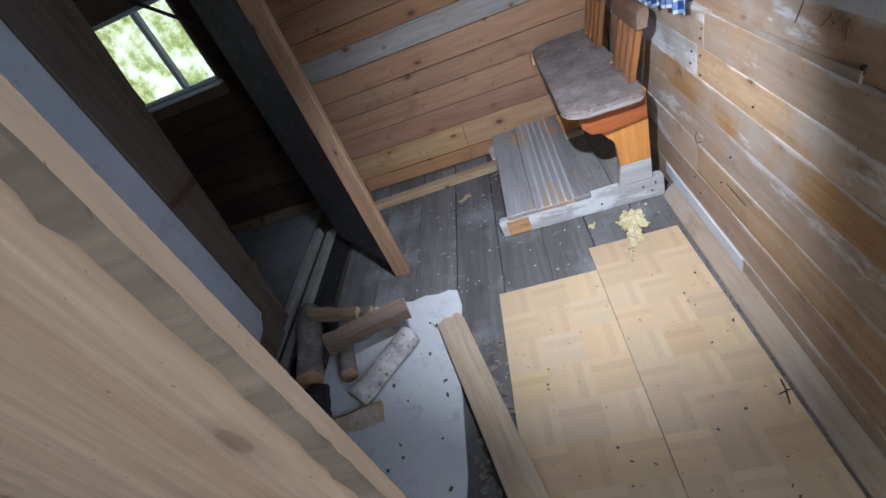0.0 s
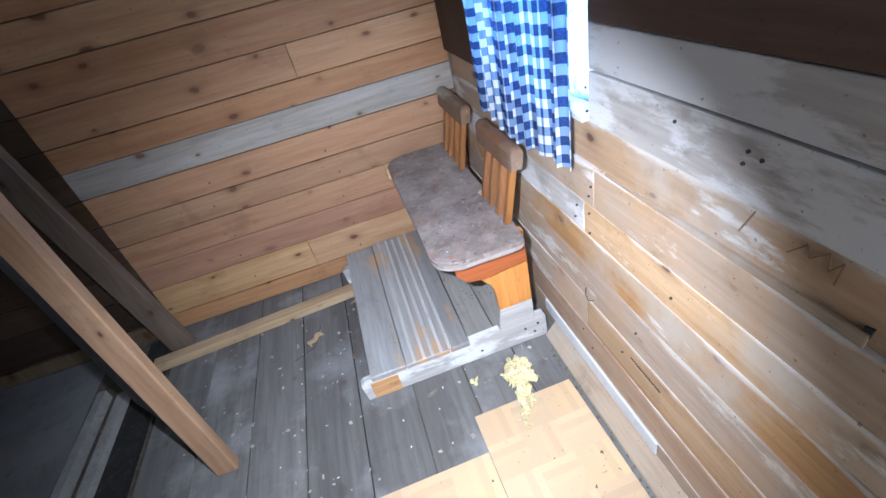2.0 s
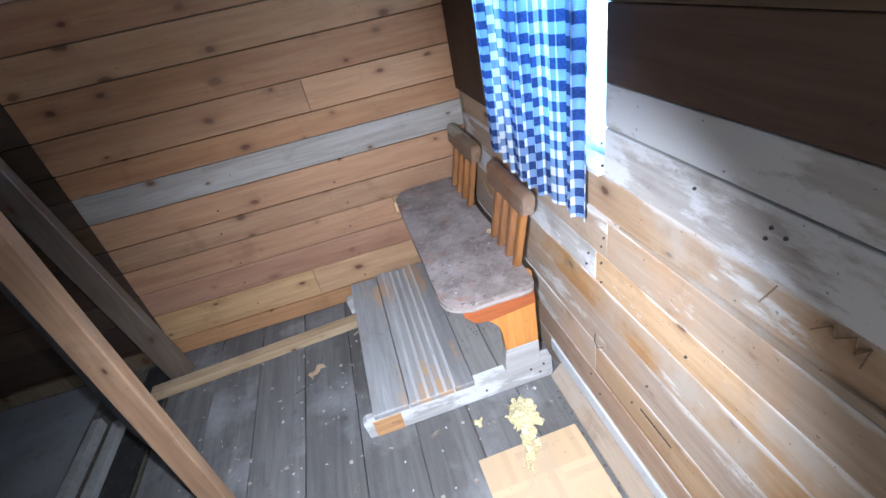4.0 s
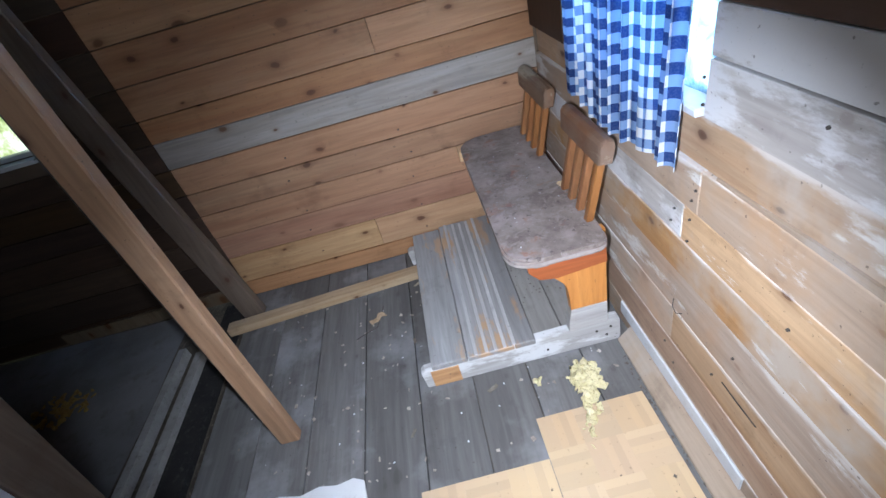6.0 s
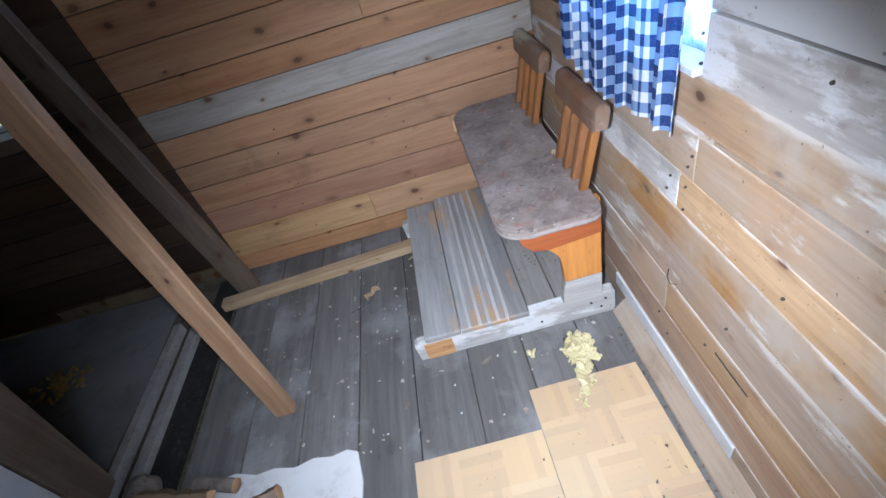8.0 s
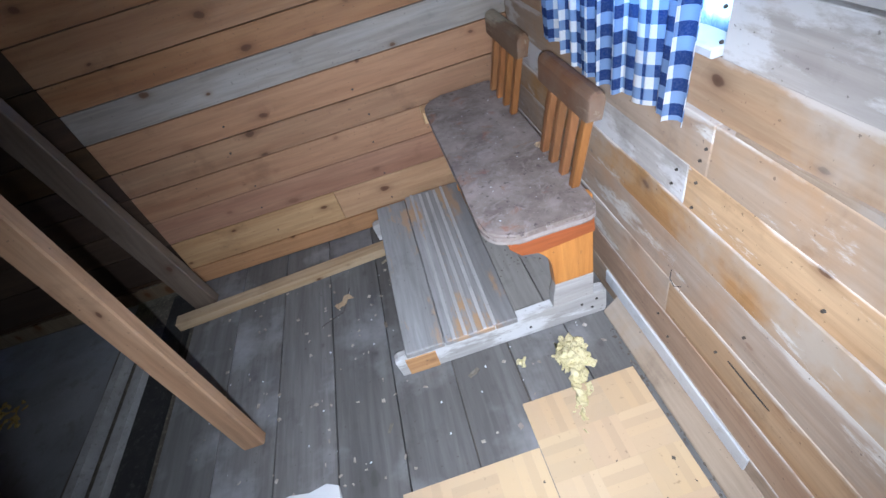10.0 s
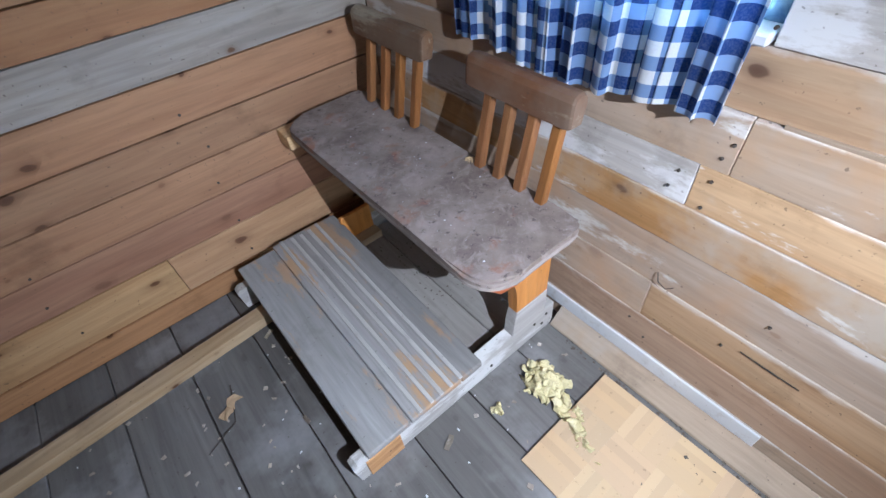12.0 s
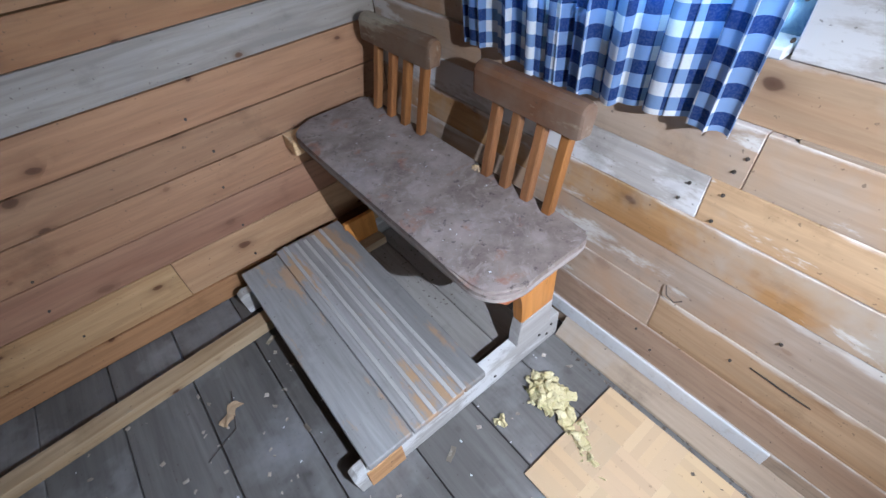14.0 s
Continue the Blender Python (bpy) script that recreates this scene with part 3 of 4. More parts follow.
for v in film_bm.verts:
    v.co.x += 0.012 * noise.noise(v.co * 14)
smooth(part("plastic_film", film_bm, film_mat, w1, "crinkled milky plastic film over the panes"))

w2 = thing("window_2", (-2.34, 4.26, FAR_Z0), "small two-pane window with pale frame and broken edge", "window")
w2["kind"] = "structure"
for lo, hi in (((FAR_X0, 4.23, FAR_Z0), (FAR_X0 + 0.03, 4.28, FAR_Z1)), ((FAR_X1 - 0.012, 4.23, FAR_Z0), (FAR_X1, 4.28, FAR_Z1)),
               ((FAR_X0 + 0.031, 4.23, FAR_Z0), (FAR_X1 - 0.013, 4.28, FAR_Z0 + 0.018)), ((FAR_X0 + 0.031, 4.23, FAR_Z1 - 0.02), (FAR_X1 - 0.013, 4.28, FAR_Z1)),
               ((-2.285, 4.235, FAR_Z0 + 0.019), (-2.255, 4.275, FAR_Z1 - 0.021))):
    part("window_frame", box(lo, hi, 0.003), trim_paint, w2)
part("window_sill", box((FAR_X0 - 0.02, 4.17, FAR_Z0 - 0.02), (FAR_X1 + 0.02, 4.229, FAR_Z0 - 0.002), 0.003), trim_paint, w2)
for x0, x1 in ((FAR_X0 + 0.031, -2.286), (-2.254, FAR_X1 - 0.013)):
    p = part("pane", box((x0, 4.253, FAR_Z0 + 0.019), (x1, 4.257, FAR_Z1 - 0.021), 0), glass, w2)
    p.visible_shadow = False
bm = bmesh.new()
box((-0.17, -0.008, -0.008), (0.17, 0.008, 0.008), 0.002, bm)
ob = tagged(new("loose_stick", mesh_of(bm, "loose_stick", iron)), "dark stick caught across the window corner", "stick")
ob.matrix_world = pose(-2.08, 4.19, 1.30, 0, 40, 0)


# ---- curtain ----
def curtain():
    """Gathered cloth whose folds deepen towards the uneven hem."""
    bm = bmesh.new()
    uvl = bm.loops.layers.uv.new("UVMap")
    nu, nv, top = 150, 36, 1.72
    grid = []
    for i in range(nu + 1):
        s = i / nu
        col = []
        for j in range(nv + 1):
            r = j / nv
            hem = 0.768 + 0.012 * math.sin(s * 9) + 0.035 * max(0.0, (0.25 - s) * 4) * 0.3
            z = top + (hem - top) * r
            deep = 0.006 + 0.005 * r
            ph = s * 2 * math.pi * 8.5 + 1.1 * math.sin(s * 11) + 0.5 * math.sin(r * 3 + s * 5)
            y0, y1 = 3.088 + 0.026 * r, 3.765 - 0.03 * r
            y = y0 + s * (y1 - y0) + 0.007 * math.cos(ph * 2)
            x = -0.034 - 0.006 * r + deep * math.sin(ph) + 0.006 * math.sin(ph * 2.3 + 2)
            col.append(bm.verts.new((x, y, z)))
        grid.append(col)
    for i in range(nu):
        for j in range(nv):
            f = bm.faces.new((grid[i][j], grid[i + 1][j], grid[i + 1][j + 1], grid[i][j + 1]))
            for loop, (a, b) in zip(f.loops, ((i, j), (i + 1, j), (i + 1, j + 1), (i, j + 1))):
                loop[uvl].uv = (a / nu * 0.94, b / nv * 0.95)
    return bm


cur = thing("curtain", (-0.06, 3.36, 1.72), "blue and white checked cotton curtain at the window", "curtain")
cloth = smooth(part("cloth", curtain(), gingham, cur))
rod = bmesh.new()
bmesh.ops.create_cone(rod, cap_ends=True, segments=12, radius1=0.006, radius2=0.006, depth=0.76, matrix=pose(-0.034, 3.44, 1.722, 90, 0, 0))
part("rod", rod, iron, cur, "thin dark curtain rod")
for y in (3.08, 3.79):
    part("rod_bracket", box((-0.04, y - 0.004, 1.714), (-0.001, y + 0.004, 1.722 + 0.01), 0.001), iron, cur)

# ---- bench with step ----
bench = thing("bench", (-0.38, 3.72, 0.0), "worn wooden bench with slatted backs and grey foot platform", "bench")


def runner(y0, y1):
    return prism([(-0.742, 0.001), (-0.045, 0.001), (-0.040, 0.02), (-0.042, 0.100), (-0.05, 0.106), (-0.735, 0.088), (-0.748, 0.078)], y0, y1, "y", 0.002)


part("runner", runner(3.352, 3.388), runner_white, bench, "white painted base runner")
part("runner", runner(4.08, 4.116), runner_white, bench, "white painted base runner")
part("end_block", box((-0.715, 3.346, 0.006), (-0.615, 3.3515, 0.083), 0.001), knot_wood, bench, "bare knotty end grain patch")
for x, z in ((-0.075, 0.075), (-0.125, 0.068), (-0.30, 0.04), (-0.09, 0.04)):
    bm = bmesh.new()
    bmesh.ops.create_cone(bm, cap_ends=True, segments=10, radius1=0.0045, radius2=0.0045, depth=0.003, matrix=pose(x, 3.351, z, 90, 0, 0))
    part("nail_head", bm, iron, bench, "dark nail head")
# foot platform: a wide board, then narrow ribs
def slat(x0, x1, lo, top, mat, label=""):
    bm = box((x0, 3.347, lo), (x1, 4.125 + 0.01 * math.sin(x0 * 30), top), 0.003)
    for v in bm.verts:
        v.co.z += 0.03 * max(0.0, (v.co.y - 3.4) / 0.7)
    return part("platform_slat" if x1 - x0 > 0.05 else "ridge", bm, mat, bench, label)


slat(-0.706, -0.578, 0.089, 0.112, step_grey)
slat(-0.576, -0.412, 0.089, 0.110, step_grey)
slat(-0.410, -0.338, 0.089, 0.113, step_grey)
for x in (-0.545, -0.508, -0.476, -0.444, -0.412):
    slat(x - 0.006, x + 0.006, 0.1105 if x < -0.42 else 0.1135, 0.116 if x < -0.42 else 0.119, ridge_grey, "paler worn ridge")
part("low_board", box((-0.332, 3.425, 0.012), (-0.222, 4.075, 0.034), 0.003), low_grey, bench)
part("low_board", box((-0.219, 3.425, 0.010), (-0.10, 4.075, 0.032), 0.003), low_grey, bench)


def leg_shape(y0, y1):
    """Upper leg with a hollow cut below the apron."""
    curve = [(-0.225 + 0.028 * math.sin(a), 0.34 - 0.10 * (1 - math.cos(a))) for a in [k * math.pi / 14 for k in range(8)]]
    return prism([(-0.085, 0.20), (-0.085, 0.494), (-0.27, 0.494), (-0.27, 0.385), *[(px - 0.01, pz) for px, pz in curve], (-0.205, 0.20)], y0, y1, "y", 0.002)


for y0, y1 in ((3.352, 3.384), (4.082, 4.114)):
    part("leg", leg_shape(y0, y1), orange_leg, bench, "orange varnished leg with a curved cut")
    part("leg_foot", prism([(-0.085, 0.104), (-0.085, 0.199), (-0.205, 0.199), (-0.214, 0.15), (-0.218, 0.10)], y0 - 0.001, y1 + 0.001, "y", 0.002), runner_white if y0 < 3.5 else raw_wood, bench, "white painted foot of the leg")
    front = 0.034 if y0 < 3.5 else 0.014
    part("apron", prism([(-0.095, 0.40), (-0.10, 0.494), (-0.335, 0.494), (-0.33, 0.43), (-0.30, 0.395), (-0.25, 0.385)], y0 - front, y0 - 0.001, "y", 0.003), red_apron, bench, "reddish brown varnished apron")
part("wall_cleat", box((-0.40, 4.12, 0.445), (-0.12, 4.195, 0.492), 0.003), raw_wood, bench, "pale raw wood support")
part("end_panel", box((-0.345, 4.056, 0.062), (-0.225, 4.074, 0.165), 0.002), orange_leg, bench, "orange varnished end panel under the seat")
part("packing_block", box((-0.335, 4.010, 0.035), (-0.222, 4.055, 0.066), 0.002), raw_wood, bench, "pale raw wood packing block")

seat_out = rounded(-0.392, -0.108, 3.262, 4.152, (0.075, 0.035, 0.02, 0.075))
seat_out = [(px + 0.003 * noise.noise((px * 60, py * 60, 0)), py + 0.003 * noise.noise((px * 60, py * 60, 5))) for k in range(len(seat_out)) for f in range(9 if math.dist(seat_out[k], seat_out[(k + 1) % len(seat_out)]) > 0.1 else 1) for px, py in [tuple(Vector(seat_out[k]).lerp(Vector(seat_out[(k + 1) % len(seat_out)]), f / (9 if math.dist(seat_out[k], seat_out[(k + 1) % len(seat_out)]) > 0.1 else 1)))]]
bm = prism(seat_out, 0.495, 0.526, "z", 0.007)
seat = part("seat", bm, seat_cover, bench, "grey brown dirty seat with stains")
seat_rim = [(-0.25 + (px + 0.25) * 1.004, 3.707 + (py - 3.707) * 1.0015) for px, py in seat_out]
part("seat_edge", prism(seat_rim, 0.499, 0.510, "z", 0.001), seat_edge, seat, "frayed pale seat edge")


def backrest(y0, y1, slats):
    """A thick top rail, rounded along its upper edges, on four slats that lean back."""
    profile = [(-0.104, 0.706), (-0.100, 0.760), (-0.094, 0.771), (-0.082, 0.776), (-0.068, 0.775), (-0.060, 0.768), (-0.058, 0.755), (-0.068, 0.704)]
    bm = bmesh.new()
    stations = [(0.0, 0.86), (0.006, 0.96), (0.016, 1.0)]
    length = y1 - y0
    rows = [(y0 + d, f) for d, f in stations] + [(y0 + length * k / 6, 1.0) for k in range(1, 6)] + [(y1 - d, f) for d, f in reversed(stations)]
    rings = []
    for y, f in rows:
        worn = 0.0012 * noise.noise((y * 40, 0, 0))
        rings.append([bm.verts.new((-0.081 + (px + 0.081) * f, y, 0.738 + (pz - 0.738) * f + worn)) for px, pz in profile])
    n = len(profile)
    for a, b in zip(rings, rings[1:]):
        for k in range(n):
            bm.faces.new((a[k], a[(k + 1) % n], b[(k + 1) % n], b[k]))
    bm.faces.new(rings[0])
    bm.faces.new(rings[-1])
    r = part("backrest", bm, oiled_rail, bench, "dusty brown slatted backrest")
    for y in slats:
        bm = bmesh.new()
        box((-0.1365, y - 0.0125, 0.522), (-0.1145, y + 0.0125, 0.712), 0.003, bm)
        for v in bm.verts:
            v.co.x += 0.042 * (v.co.z - 0.522) / 0.188
        part("slat", bm, oiled, r)
    return r


backrest(3.338, 3.64, (3.572, 3.508, 3.44, 3.375))
backrest(3.80, 4.13, (4.06, 3.985, 3.915, 3.84))


# ---- debris helpers ----
def tuft(name, at, size, mat, label, seed, parts=34, drape=()):
    """A torn clump of mineral wool, many ragged lumps in one mesh."""
    r = random.Random(seed)
    bm = bmesh.new()
    spots = [(0, 0, 1.0)] * parts + list(drape)
    for k, (ox, oy, f) in enumerate(spots):
        a, d = r.uniform(0, 6.283), r.random() ** 0.6
        px, py = at[0] + ox + math.cos(a) * d * size[0] * f, at[1] + oy + math.sin(a) * d * size[1] * f
        rad = r.uniform(0.005, 0.011) * (1.2 - 0.4 * d)
        pz = at[2] + rad * 0.55 + r.random() * size[2] * max(0.0, 1 - d) * f
        got = bmesh.ops.create_icosphere(bm, subdivisions=3, radius=rad, matrix=pose(px, py, pz, r.uniform(-40, 40), r.uniform(-40, 40), r.uniform(0, 360)) @ Matrix.Diagonal((1.9, 0.9, 0.55, 1)))
        for v in got["verts"]:
            v.co += Vector((noise.noise(v.co * 45), noise.noise(v.co * 45 + Vector((9, 0, 0))), noise.noise(v.co * 45 + Vector((0, 9, 0))))) * 0.02 + Vector((noise.noise(v.co * 170), noise.noise(v.co * 170 + Vector((4, 0, 0))), 0)) * 0.006
            v.co.z = max(v.co.z, at[2] + 0.001)
    return smooth(tagged(new(name, mesh_of(bm, name, mat)), label, "insulation", kind="stuff"))


tuft("insulation_tuft", (-0.215, 3.235, 0.0), (0.05, 0.058, 0.035), wool, "torn clump of yellow mineral wool on the floor", 3, 150, [(0.0 - 0.006 * k, -0.05 - 0.016 * k, 0.42) for k in range(11)] * 7)
tuft("insulation_crumb", (-0.37, 3.26, 0.0), (0.006, 0.008, 0.004), wool, "small crumb of yellow wool on the floor", 5, 6)
tuft("insulation_tuft", (-2.35, 3.72, 0.012), (0.14, 0.10, 0.03), wool_dirty, "yellow brown wool on the side floor", 8, 60)
ob = tuft("wall_insulation", (0, 0, 0), (0.085, 0.075, 0.01), wool_dirty, "yellow wool showing through the broken wall panel", 9, 60)
ob.matrix_world = pose(-1.852, 2.60, 0.565, 0, 90, 0)

# ---- floor coverings ----
bm = bmesh.new()
top_edge = [(-0.975, 3.07), (-1.01, 3.085), (-1.06, 3.075), (-1.12, 3.085), (-1.18, 3.07), (-1.25, 3.085), (-1.31, 3.078), (-1.38, 3.10), (-1.46, 3.09), (-1.53, 3.10)]
prism([(-0.958, 2.98), *top_edge, (-1.55, 2.4), (-1.50, 1.98), (-0.985, 1.98), (-0.955, 2.3), (-0.968, 2.7)], 0.006, 0.016, "z", 0, bm)
tagged(new("fibreboard_sheet", mesh_of(bm, "fibreboard_sheet", fibreboard)), "pale broken fibreboard sheet lying on the floor", "board")

for name, lo_x, hi_x, hi_y, turn in (("parquet_panel", -0.80, -0.4153, 2.992, 0.6), ("parquet_panel", -0.4147, -0.074, 3.127, 0.6)):
    cell = (hi_x - lo_x) / 3
    p = new(name)
    p.location = (lo_x, hi_y, 0.0)
    p.empty_display_size = 0.05
    tagged(p, "light oak mosaic parquet panel laid on the old floor", "parquet")
    p.rotation_euler[2] = radians(turn)
    n_rows = 12
    backing = bmesh.new()
    box((0.0015, -n_rows * cell, 0.001), (hi_x - lo_x - 0.0015, -0.0015, 0.006), 0, backing)
    part_ob = new("backing", mesh_of(backing, "backing", raw_wood))
    part_ob.parent = p
    bm = bmesh.new()
    strips = 5
    for k in range(strips):
        w = cell / strips
        box((k * w + 0.00004, 0.0001, 0.0062), ((k + 1) * w - 0.00004, cell - 0.0001, 0.0105), 0, bm)
    block_mesh = mesh_of(bm, "parquet_block", parquet_wood)
    for cx in range(3):
        for cy in range(n_rows):
            ob = new("parquet_block", block_mesh)
            ob.parent = p
            flat = (cx + cy) % 2 == 0
            ob.matrix_basis = (pose(cx * cell, -(cy + 1) * cell, 0) if flat else pose((cx + 1) * cell, -(cy + 1) * cell, 0, 0, 0, 90))

bm = bmesh.new()
prism([(-0.052, 0.0), (-0.048, -0.72), (-0.05, -1.25), (0.055, -1.25), (0.05, -0.6), (0.052, -0.02), (0.03, 0.012), (0.012, -0.006), (-0.02, 0.018)], 0.0, 0.026, "z", 0.002, bm)
ob = tagged(new("loose_plank", mesh_of(bm, "loose_plank", plank_wood)), "loose worn plank with a splintered end", "plank")
ob.matrix_world = pose(-1.0, 2.895, 0.014, 0, 0, 17.5)
bm = prism([(-0.048, 0.006), (-0.02, 0.03), (0.01, 0.012), (0.03, 0.028), (0.05, 0.008), (0.05, -0.006), (-0.048, -0.006)], 0.008, 0.02, "z", 0.002)
ob2 = part("splinter", bm, raw_wood, None, "pale splintered end")
ob2.parent = ob


# ---- firewood ----
def log(length, radius, seed, half=False):
    """A short log along x, uneven, with sawn ends."""
    bm = bmesh.new()
    n, m = 22, 18
    rings = []
    for j in range(m + 1):
        xx = length * (j / m - 0.5)
        ring = []
        for k in range(n):
            a = 2 * math.pi * k / n
            rr = radius * (1 + 0.16 * noise.noise((math.cos(a) * 1.5 + seed, math.sin(a) * 1.5, xx * 9)) + 0.07 * noise.noise((math.cos(a) * 5 + seed, math.sin(a) * 5, xx * 22)) + 0.04 * noise.noise((math.cos(a) * 12 + seed, math.sin(a) * 12, xx * 60)))
            y, z = rr * math.cos(a), rr * math.sin(a)
            if half:
                z = max(z, -0.15 * radius + 0.1 * radius * noise.noise((xx * 20, y * 30, seed)))
            ring.append(bm.verts.new((xx, y, z)))
        rings.append(ring)
    for j in range(m):
        for k in range(n):
            bm.faces.new((rings[j][k], rings[j][(k + 1) % n], rings[j + 1][(k + 1) % n], rings[j + 1][k]))
    for ring in (rings[0], rings[-1]):
        f = bm.faces.new(ring)
        f.material_index = 1
    return bm


def split(length, w, h, seed):
    """A split billet: a wedge with torn faces."""
    bm = bmesh.new()
    m = 26
    rings = []
    for j in range(m + 1):
        xx = length * (j / m - 0.5)
        ring = []
        for k, (y, z) in enumerate(((-w / 2, 0), (w / 2, h * 0.1), (w * 0.46, h * 0.55), (w * 0.1, h), (-w * 0.4, h * 0.6))):
            d = 0.006 * noise.noise((xx * 22, k * 7 + seed, 0)) + 0.004 * noise.noise((xx * 75, k * 3.7 + seed, 4))
            ring.append(bm.verts.new((xx, y + d, z + d)))
        rings.append(ring)
    for j in range(m):
        for k in range(5):
            bm.faces.new((rings[j][k], rings[j][(k + 1) % 5], rings[j + 1][(k + 1) % 5], rings[j + 1][k]))
    for ring in (rings[0], rings[-1]):
        bm.faces.new(ring).material_index = 1
    return bm


def wood_piece(name, bm, mats, a, b, label, spin=0):
    """Lays a piece made along x from point a to point b."""
    a, b = Vector(a), Vector(b)
    ob = tagged(new(name, mesh_of(bm, name, mats)), label, "firewood", "firewood pile")
    q = (b - a).to_track_quat("X", "Z").to_matrix().to_4x4()
    ob.matrix_world = Matrix.Translation((a + b) / 2) @ q @ pose(0, 0, 0, spin)
    return ob


smooth(wood_piece("log", log(0.40, 0.052, 2), [bark, cut_wood], (-1.665, 3.10, 0.065), (-1.565, 2.74, 0.065), "round log with grey bark and sawn end"))
wood_piece("split_billet", split(0.34, 0.085, 0.07, 5), [split_wood, cut_wood], (-1.46, 2.82, 0.115), (-1.155, 2.925, 0.105), "split pine billet with a torn orange edge")
smooth(wood_piece("log", log(0.31, 0.045, 7, True), [birch, cut_wood], (-1.34, 2.61, 0.05), (-1.16, 2.85, 0.05), "half log with pale birch bark", 10))
smooth(wood_piece("log", log(0.24, 0.034, 11), [bark, cut_wood], (-1.47, 2.95, 0.05), (-1.40, 2.72, 0.05), "small brown log under the pile"))
wood_piece("split_billet", split(0.22, 0.06, 0.05, 9), [split_wood, cut_wood], (-1.60, 3.02, 0.12), (-1.39, 2.99, 0.085), "short split billet lying across a log")
wood_piece("split_billet", split(0.30, 0.07, 0.045, 13), [plank_wood, cut_wood], (-1.55, 2.50, 0.02), (-1.24, 2.56, 0.02), "flat split billet lying on the sheet")
smooth(wood_piece("log", log(0.15, 0.022, 15), [bark, cut_wood], (-1.50, 3.09, 0.035), (-1.36, 3.05, 0.035), "short stub of a branch"))
wood_piece("split_billet", split(0.26, 0.10, 0.05, 17), [dark_board, cut_wood], (-1.55, 2.70, 0.012), (-1.47, 2.46, 0.012), "dark flat billet at the edge of the pile")


# ---- small debris ----
def crumbs(name, count, area, size, mat, label, seed, z=0.001):
    r = random.Random(seed)
    bm = bmesh.new()
    for _ in range(count):
        s = size * r.uniform(0.4, 1.4)
        got = bmesh.ops.create_cube(bm, size=1.0, matrix=pose(r.uniform(area[0], area[1]), r.uniform(area[2], area[3]), z + s * 0.14, r.uniform(-12, 12), r.uniform(-12, 12), r.uniform(0, 360)) @ Matrix.Diagonal((s, s * r.uniform(0.3, 0.9), s * 0.28, 1)))
        for v in got["verts"]:
            v.co += Vector((r.uniform(-1, 1), r.uniform(-1, 1), 0)) * s * 0.2
    ob = tagged(new(name, mesh_of(bm, name, mat)), label, "debris", kind="stuff")
    return ob


crumbs("wood_chips", 150, (-0.93, -0.80, 2.15, 2.78), 0.02, chip, "wood chips and rubble between plank and parquet", 21)
crumbs("floor_crumbs", 130, (-1.5, -0.1, 3.0, 3.95), 0.010, chip, "scattered crumbs on the grey floor boards", 22)
crumbs("pale_flakes", 45, (-1.45, -0.15, 3.05, 3.9), 0.005, trim_paint, "scattered pale paint flakes on the floor", 23)
crumbs("parquet_crumbs", 60, (-0.78, -0.07, 2.0, 2.95), 0.006, dirt, "dark crumbs lying on the parquet", 24, 0.011)
crumbs("wall_foot_dirt", 160, (-0.075, -0.052, 2.0, 3.3), 0.007, dirt, "dirt gathered along the foot of the wall", 25)
crumbs("seat_crumbs", 26, (-0.36, -0.15, 3.33, 4.05), 0.003, trim_paint, "pale flakes lying on the bench seat", 26, 0.526)
crumbs("sheet_crumbs", 26, (-1.3, -1.0, 2.2, 2.95), 0.012, dirt, "dark scraps on the fibreboard sheet", 27, 0.016)
crumbs("low_board_crumbs", 90, (-0.32, -0.12, 3.6, 4.05), 0.005, dirt, "droppings on the board under the bench", 28, 0.034)


def scrap(at, size, spin, seed, mat, label):
    r = random.Random(seed)
    bm = bmesh.new()
    bmesh.ops.create_grid(bm, x_segments=8, y_segments=4, size=0.5, matrix=Matrix.Diagonal((size, size * 0.36, 1, 1)))
    for v in bm.verts:
        v.co += Vector((0, 0.25 * size * noise.noise((v.co.x * 30, seed, 0)), size * 0.22 * abs(noise.noise((v.co.x * 25, v.co.y * 40, seed)))))
    ob = tagged(new("bark_scrap", mesh_of(bm, "bark_scrap", mat)), label, "debris")
    s = ob.modifiers.new("thickness", "SOLIDIFY")
    s.thickness = 0.002
    ob.matrix_world = pose(at[0], at[1], 0.003, 0, 0, spin)


scrap((-0.925, 3.77), 0.075, 35, 1, raw_wood, "curled pale bark scrap on the floor")
scrap((-0.775, 3.59), 0.028, 100, 2, chip, "dry curled leaf on the floor")
scrap((-0.735, 3.93), 0.035, 20, 3, chip, "dry curled leaf on the floor")
scrap((-0.52, 3.28), 0.04, 30, 4, chip, "dry brown leaf on the floor")
scrap((-0.81, 3.19), 0.03, 70, 6, chip, "brown scrap on the floor board")
scrap((-1.15, 2.78), 0.035, 20, 7, dirt, "dark scrap on the pale sheet")


def twig(points, radius, label, name="twig"):
    cu = bpy.data.curves.new(name, "CURVE")
    cu.dimensions, cu.bevel_depth, cu.bevel_resolution = "3D", radius, 1
    sp = cu.splines.new("POLY")
    sp.points.add(len(points) - 1)
    for p, c in zip(sp.points, points):
        p.co = (*c, 1)
    cu.materials.append(iron)
    dg = new(name + "_curve", cu)
    me = bpy.data.meshes.new_from_object(dg)
    bpy.data.objects.remove(dg)
    return tagged(new(name, me), label, "twig")


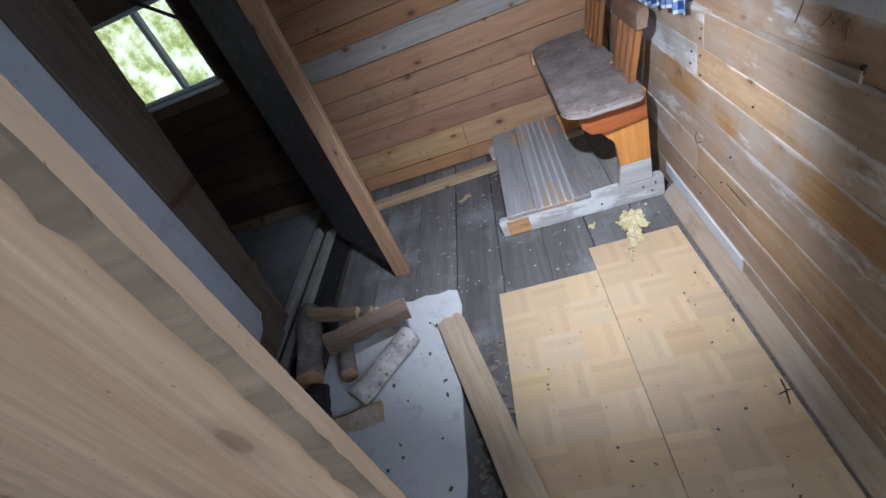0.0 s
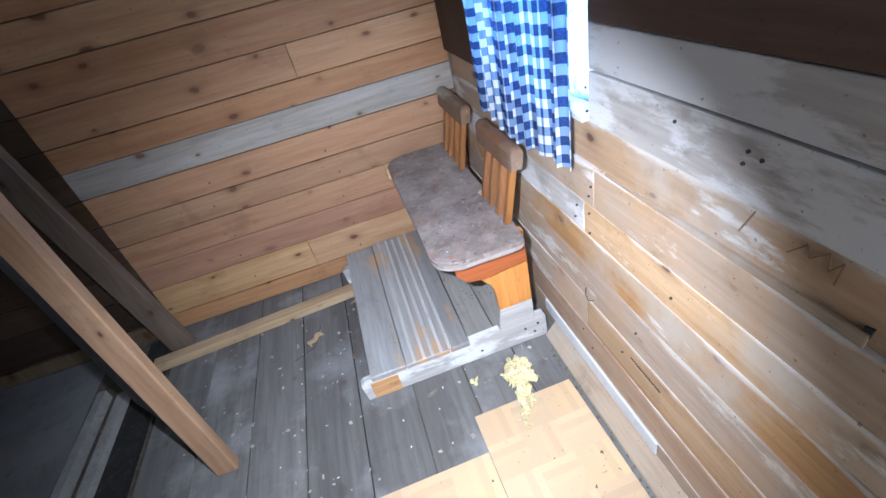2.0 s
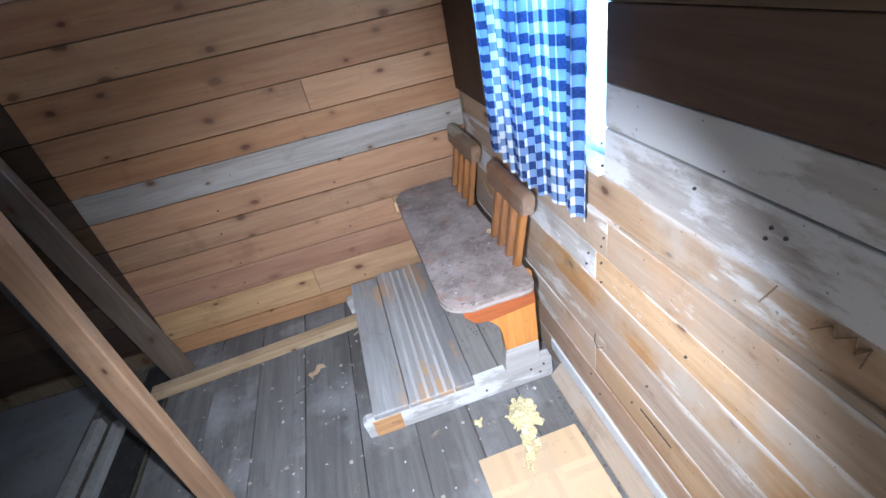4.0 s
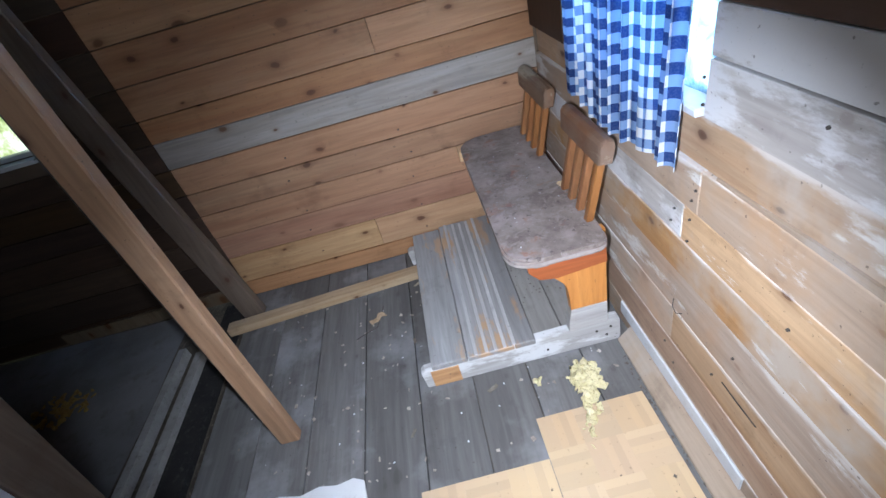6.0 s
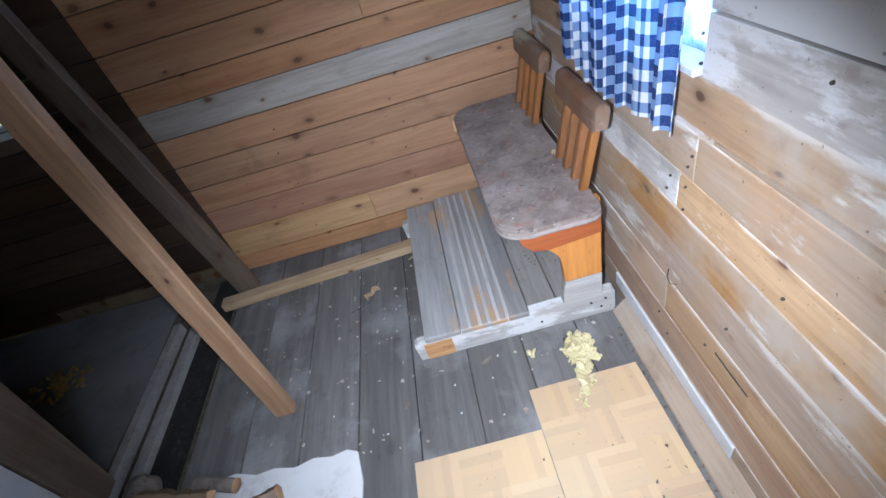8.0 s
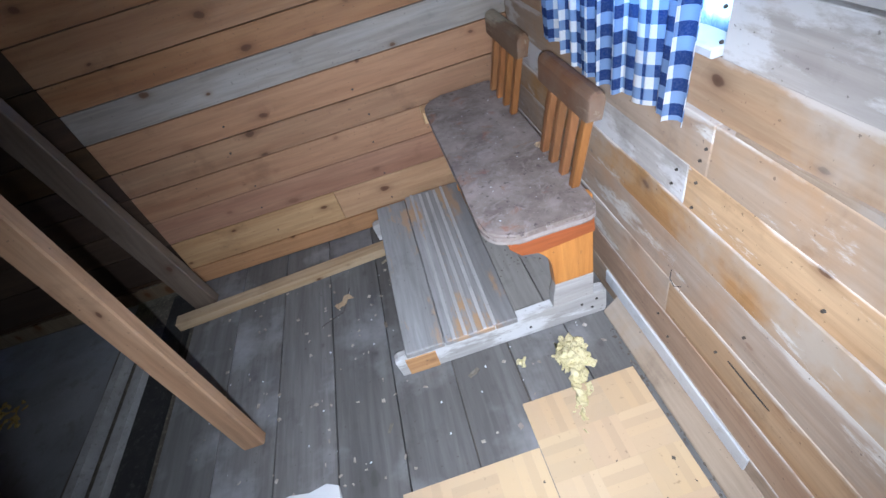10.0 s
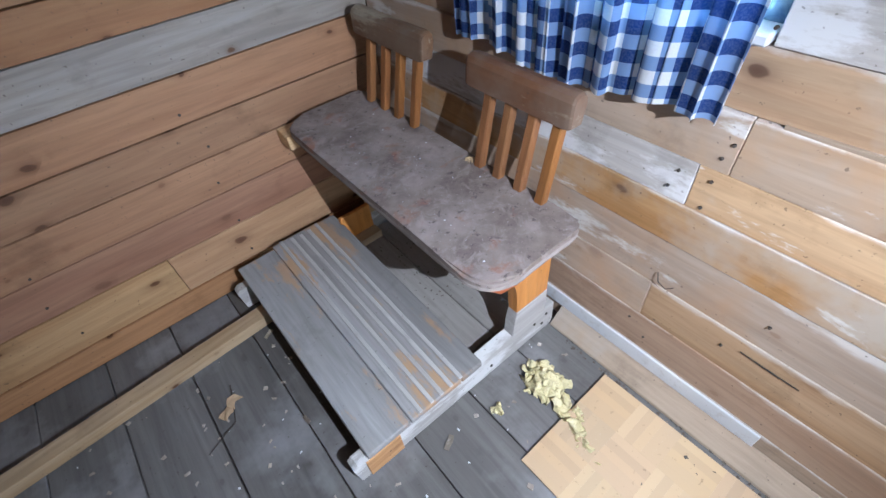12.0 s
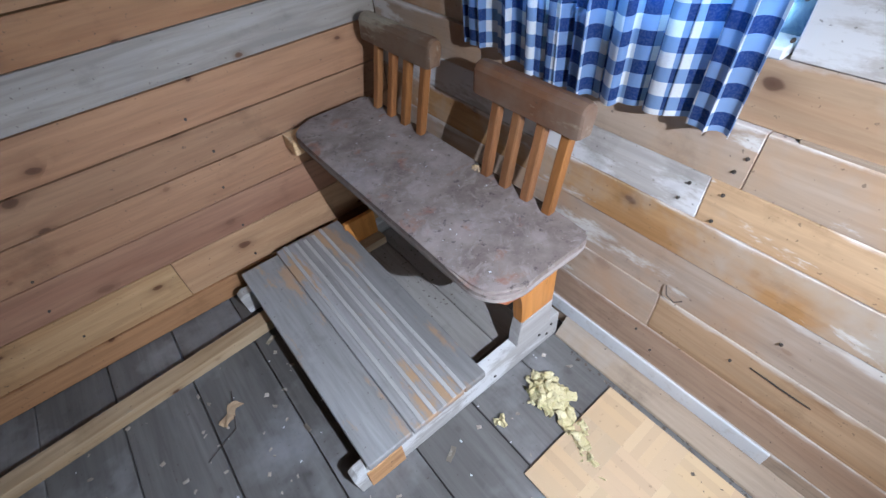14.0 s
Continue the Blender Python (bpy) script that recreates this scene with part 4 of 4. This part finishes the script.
twig([(-0.09, 2.36, 0.014), (-0.08, 2.40, 0.018), (-0.075, 2.43, 0.013)], 0.002, "thin dark twig on the parquet")
twig([(-0.10, 2.39, 0.014), (-0.08, 2.395, 0.018), (-0.062, 2.40, 0.013)], 0.0018, "thin dark twig on the parquet")
twig([(-1.02, 3.68, 0.003), (-0.97, 3.70, 0.006), (-0.93, 3.72, 0.003), (-0.90, 3.84, 0.004)], 0.0014, "thin bent stem on the floor")
twig([(-0.004, 3.125, 0.395), (-0.012, 3.115, 0.378), (-0.014, 3.095, 0.372), (-0.006, 3.082, 0.38)], 0.0013, "dark curled shaving hanging from the wall board", "shaving")
for k in range(14):
    a = k * 0.7
    twig([(-0.128 + 0.012 * math.cos(a), 3.60 + 0.016 * math.sin(a), 0.528), (-0.126, 3.60, 0.536), (-0.128 + 0.014 * math.cos(a + 2.6), 3.60 + 0.018 * math.sin(a + 2.6), 0.529)], 0.0009, "dry grass stalk on the bench seat", "grass_stalk").data.materials[0] = raw_wood
# hand-drawn strokes on a wall board
for a, b in (((2.690, 0.845), (2.670, 0.890)), ((2.612, 0.856), (2.588, 0.884)), ((2.588, 0.884), (2.582, 0.866)), ((2.582, 0.866), (2.560, 0.888)), ((2.560, 0.888), (2.556, 0.862)), ((2.556, 0.862), (2.542, 0.884)), ((2.542, 0.884), (2.545, 0.848))):
    bm = bmesh.new()
    d = math.hypot(b[0] - a[0], b[1] - a[1])
    box((-d / 2, -0.0011, -0.0006), (d / 2, 0.0011, 0.0006), 0, bm)
    ob = new("pencil_stroke", mesh_of(bm, "pencil_stroke", smudge))
    ob.matrix_world = Matrix.Translation((0.0065, (a[0] + b[0]) / 2, (a[1] + b[1]) / 2)) @ Matrix(((0, 0, 1, 0), ((b[0] - a[0]) / d, -(b[1] - a[1]) / d, 0, 0), ((b[1] - a[1]) / d, (b[0] - a[0]) / d, 0, 0), (0, 0, 0, 1)))
    tagged(ob, "dark pencil stroke on the wall board", "marking", "pencil mark")
# nails in the right wall
r = random.Random(31)
NAILS = ((3.10, 0.60), (3.10, 0.66), (3.17, 0.615), (3.16, 0.655), (3.10, 0.71), (3.09, 0.74), (2.838, 0.975), (2.70, 0.955), (2.695, 0.975), (2.672, 0.97), (3.105, 0.92), (3.11, 0.97), (2.9, 0.42), (2.95, 0.30), (3.15, 0.2), (3.1, 0.16), (2.80, 0.62))
nail = bmesh.new()
bmesh.ops.create_cone(nail, cap_ends=True, segments=10, radius1=0.0034, radius2=0.0028, depth=0.004, matrix=pose(0, 0, 0, 0, -90, 0))
nail_mesh = mesh_of(nail, "nail", iron)
for y, z in NAILS:
    ob = tagged(new("nail", nail_mesh), "rusty nail head in the board wall", "nail", "wall nails")
    ob.location = (-0.0025 if z < 0.79 else 0.0065 if z < 0.895 else 0.0015, y, z)
nail = bmesh.new()
bmesh.ops.create_cone(nail, cap_ends=True, segments=10, radius1=0.004, radius2=0.0035, depth=0.004, matrix=pose(0, 0, 0, 90, 0, 0))
back_nail = mesh_of(nail, "nail", iron)
for k in range(5):
    for x in (-0.60, -1.15):
        ob = tagged(new("nail", back_nail), "dark nail head in the pine wall", "nail", "wall nails")
        ob.location = (x + r.uniform(-0.03, 0.03), 4.198, 0.14 + 0.128 * k + r.uniform(-0.02, 0.02))
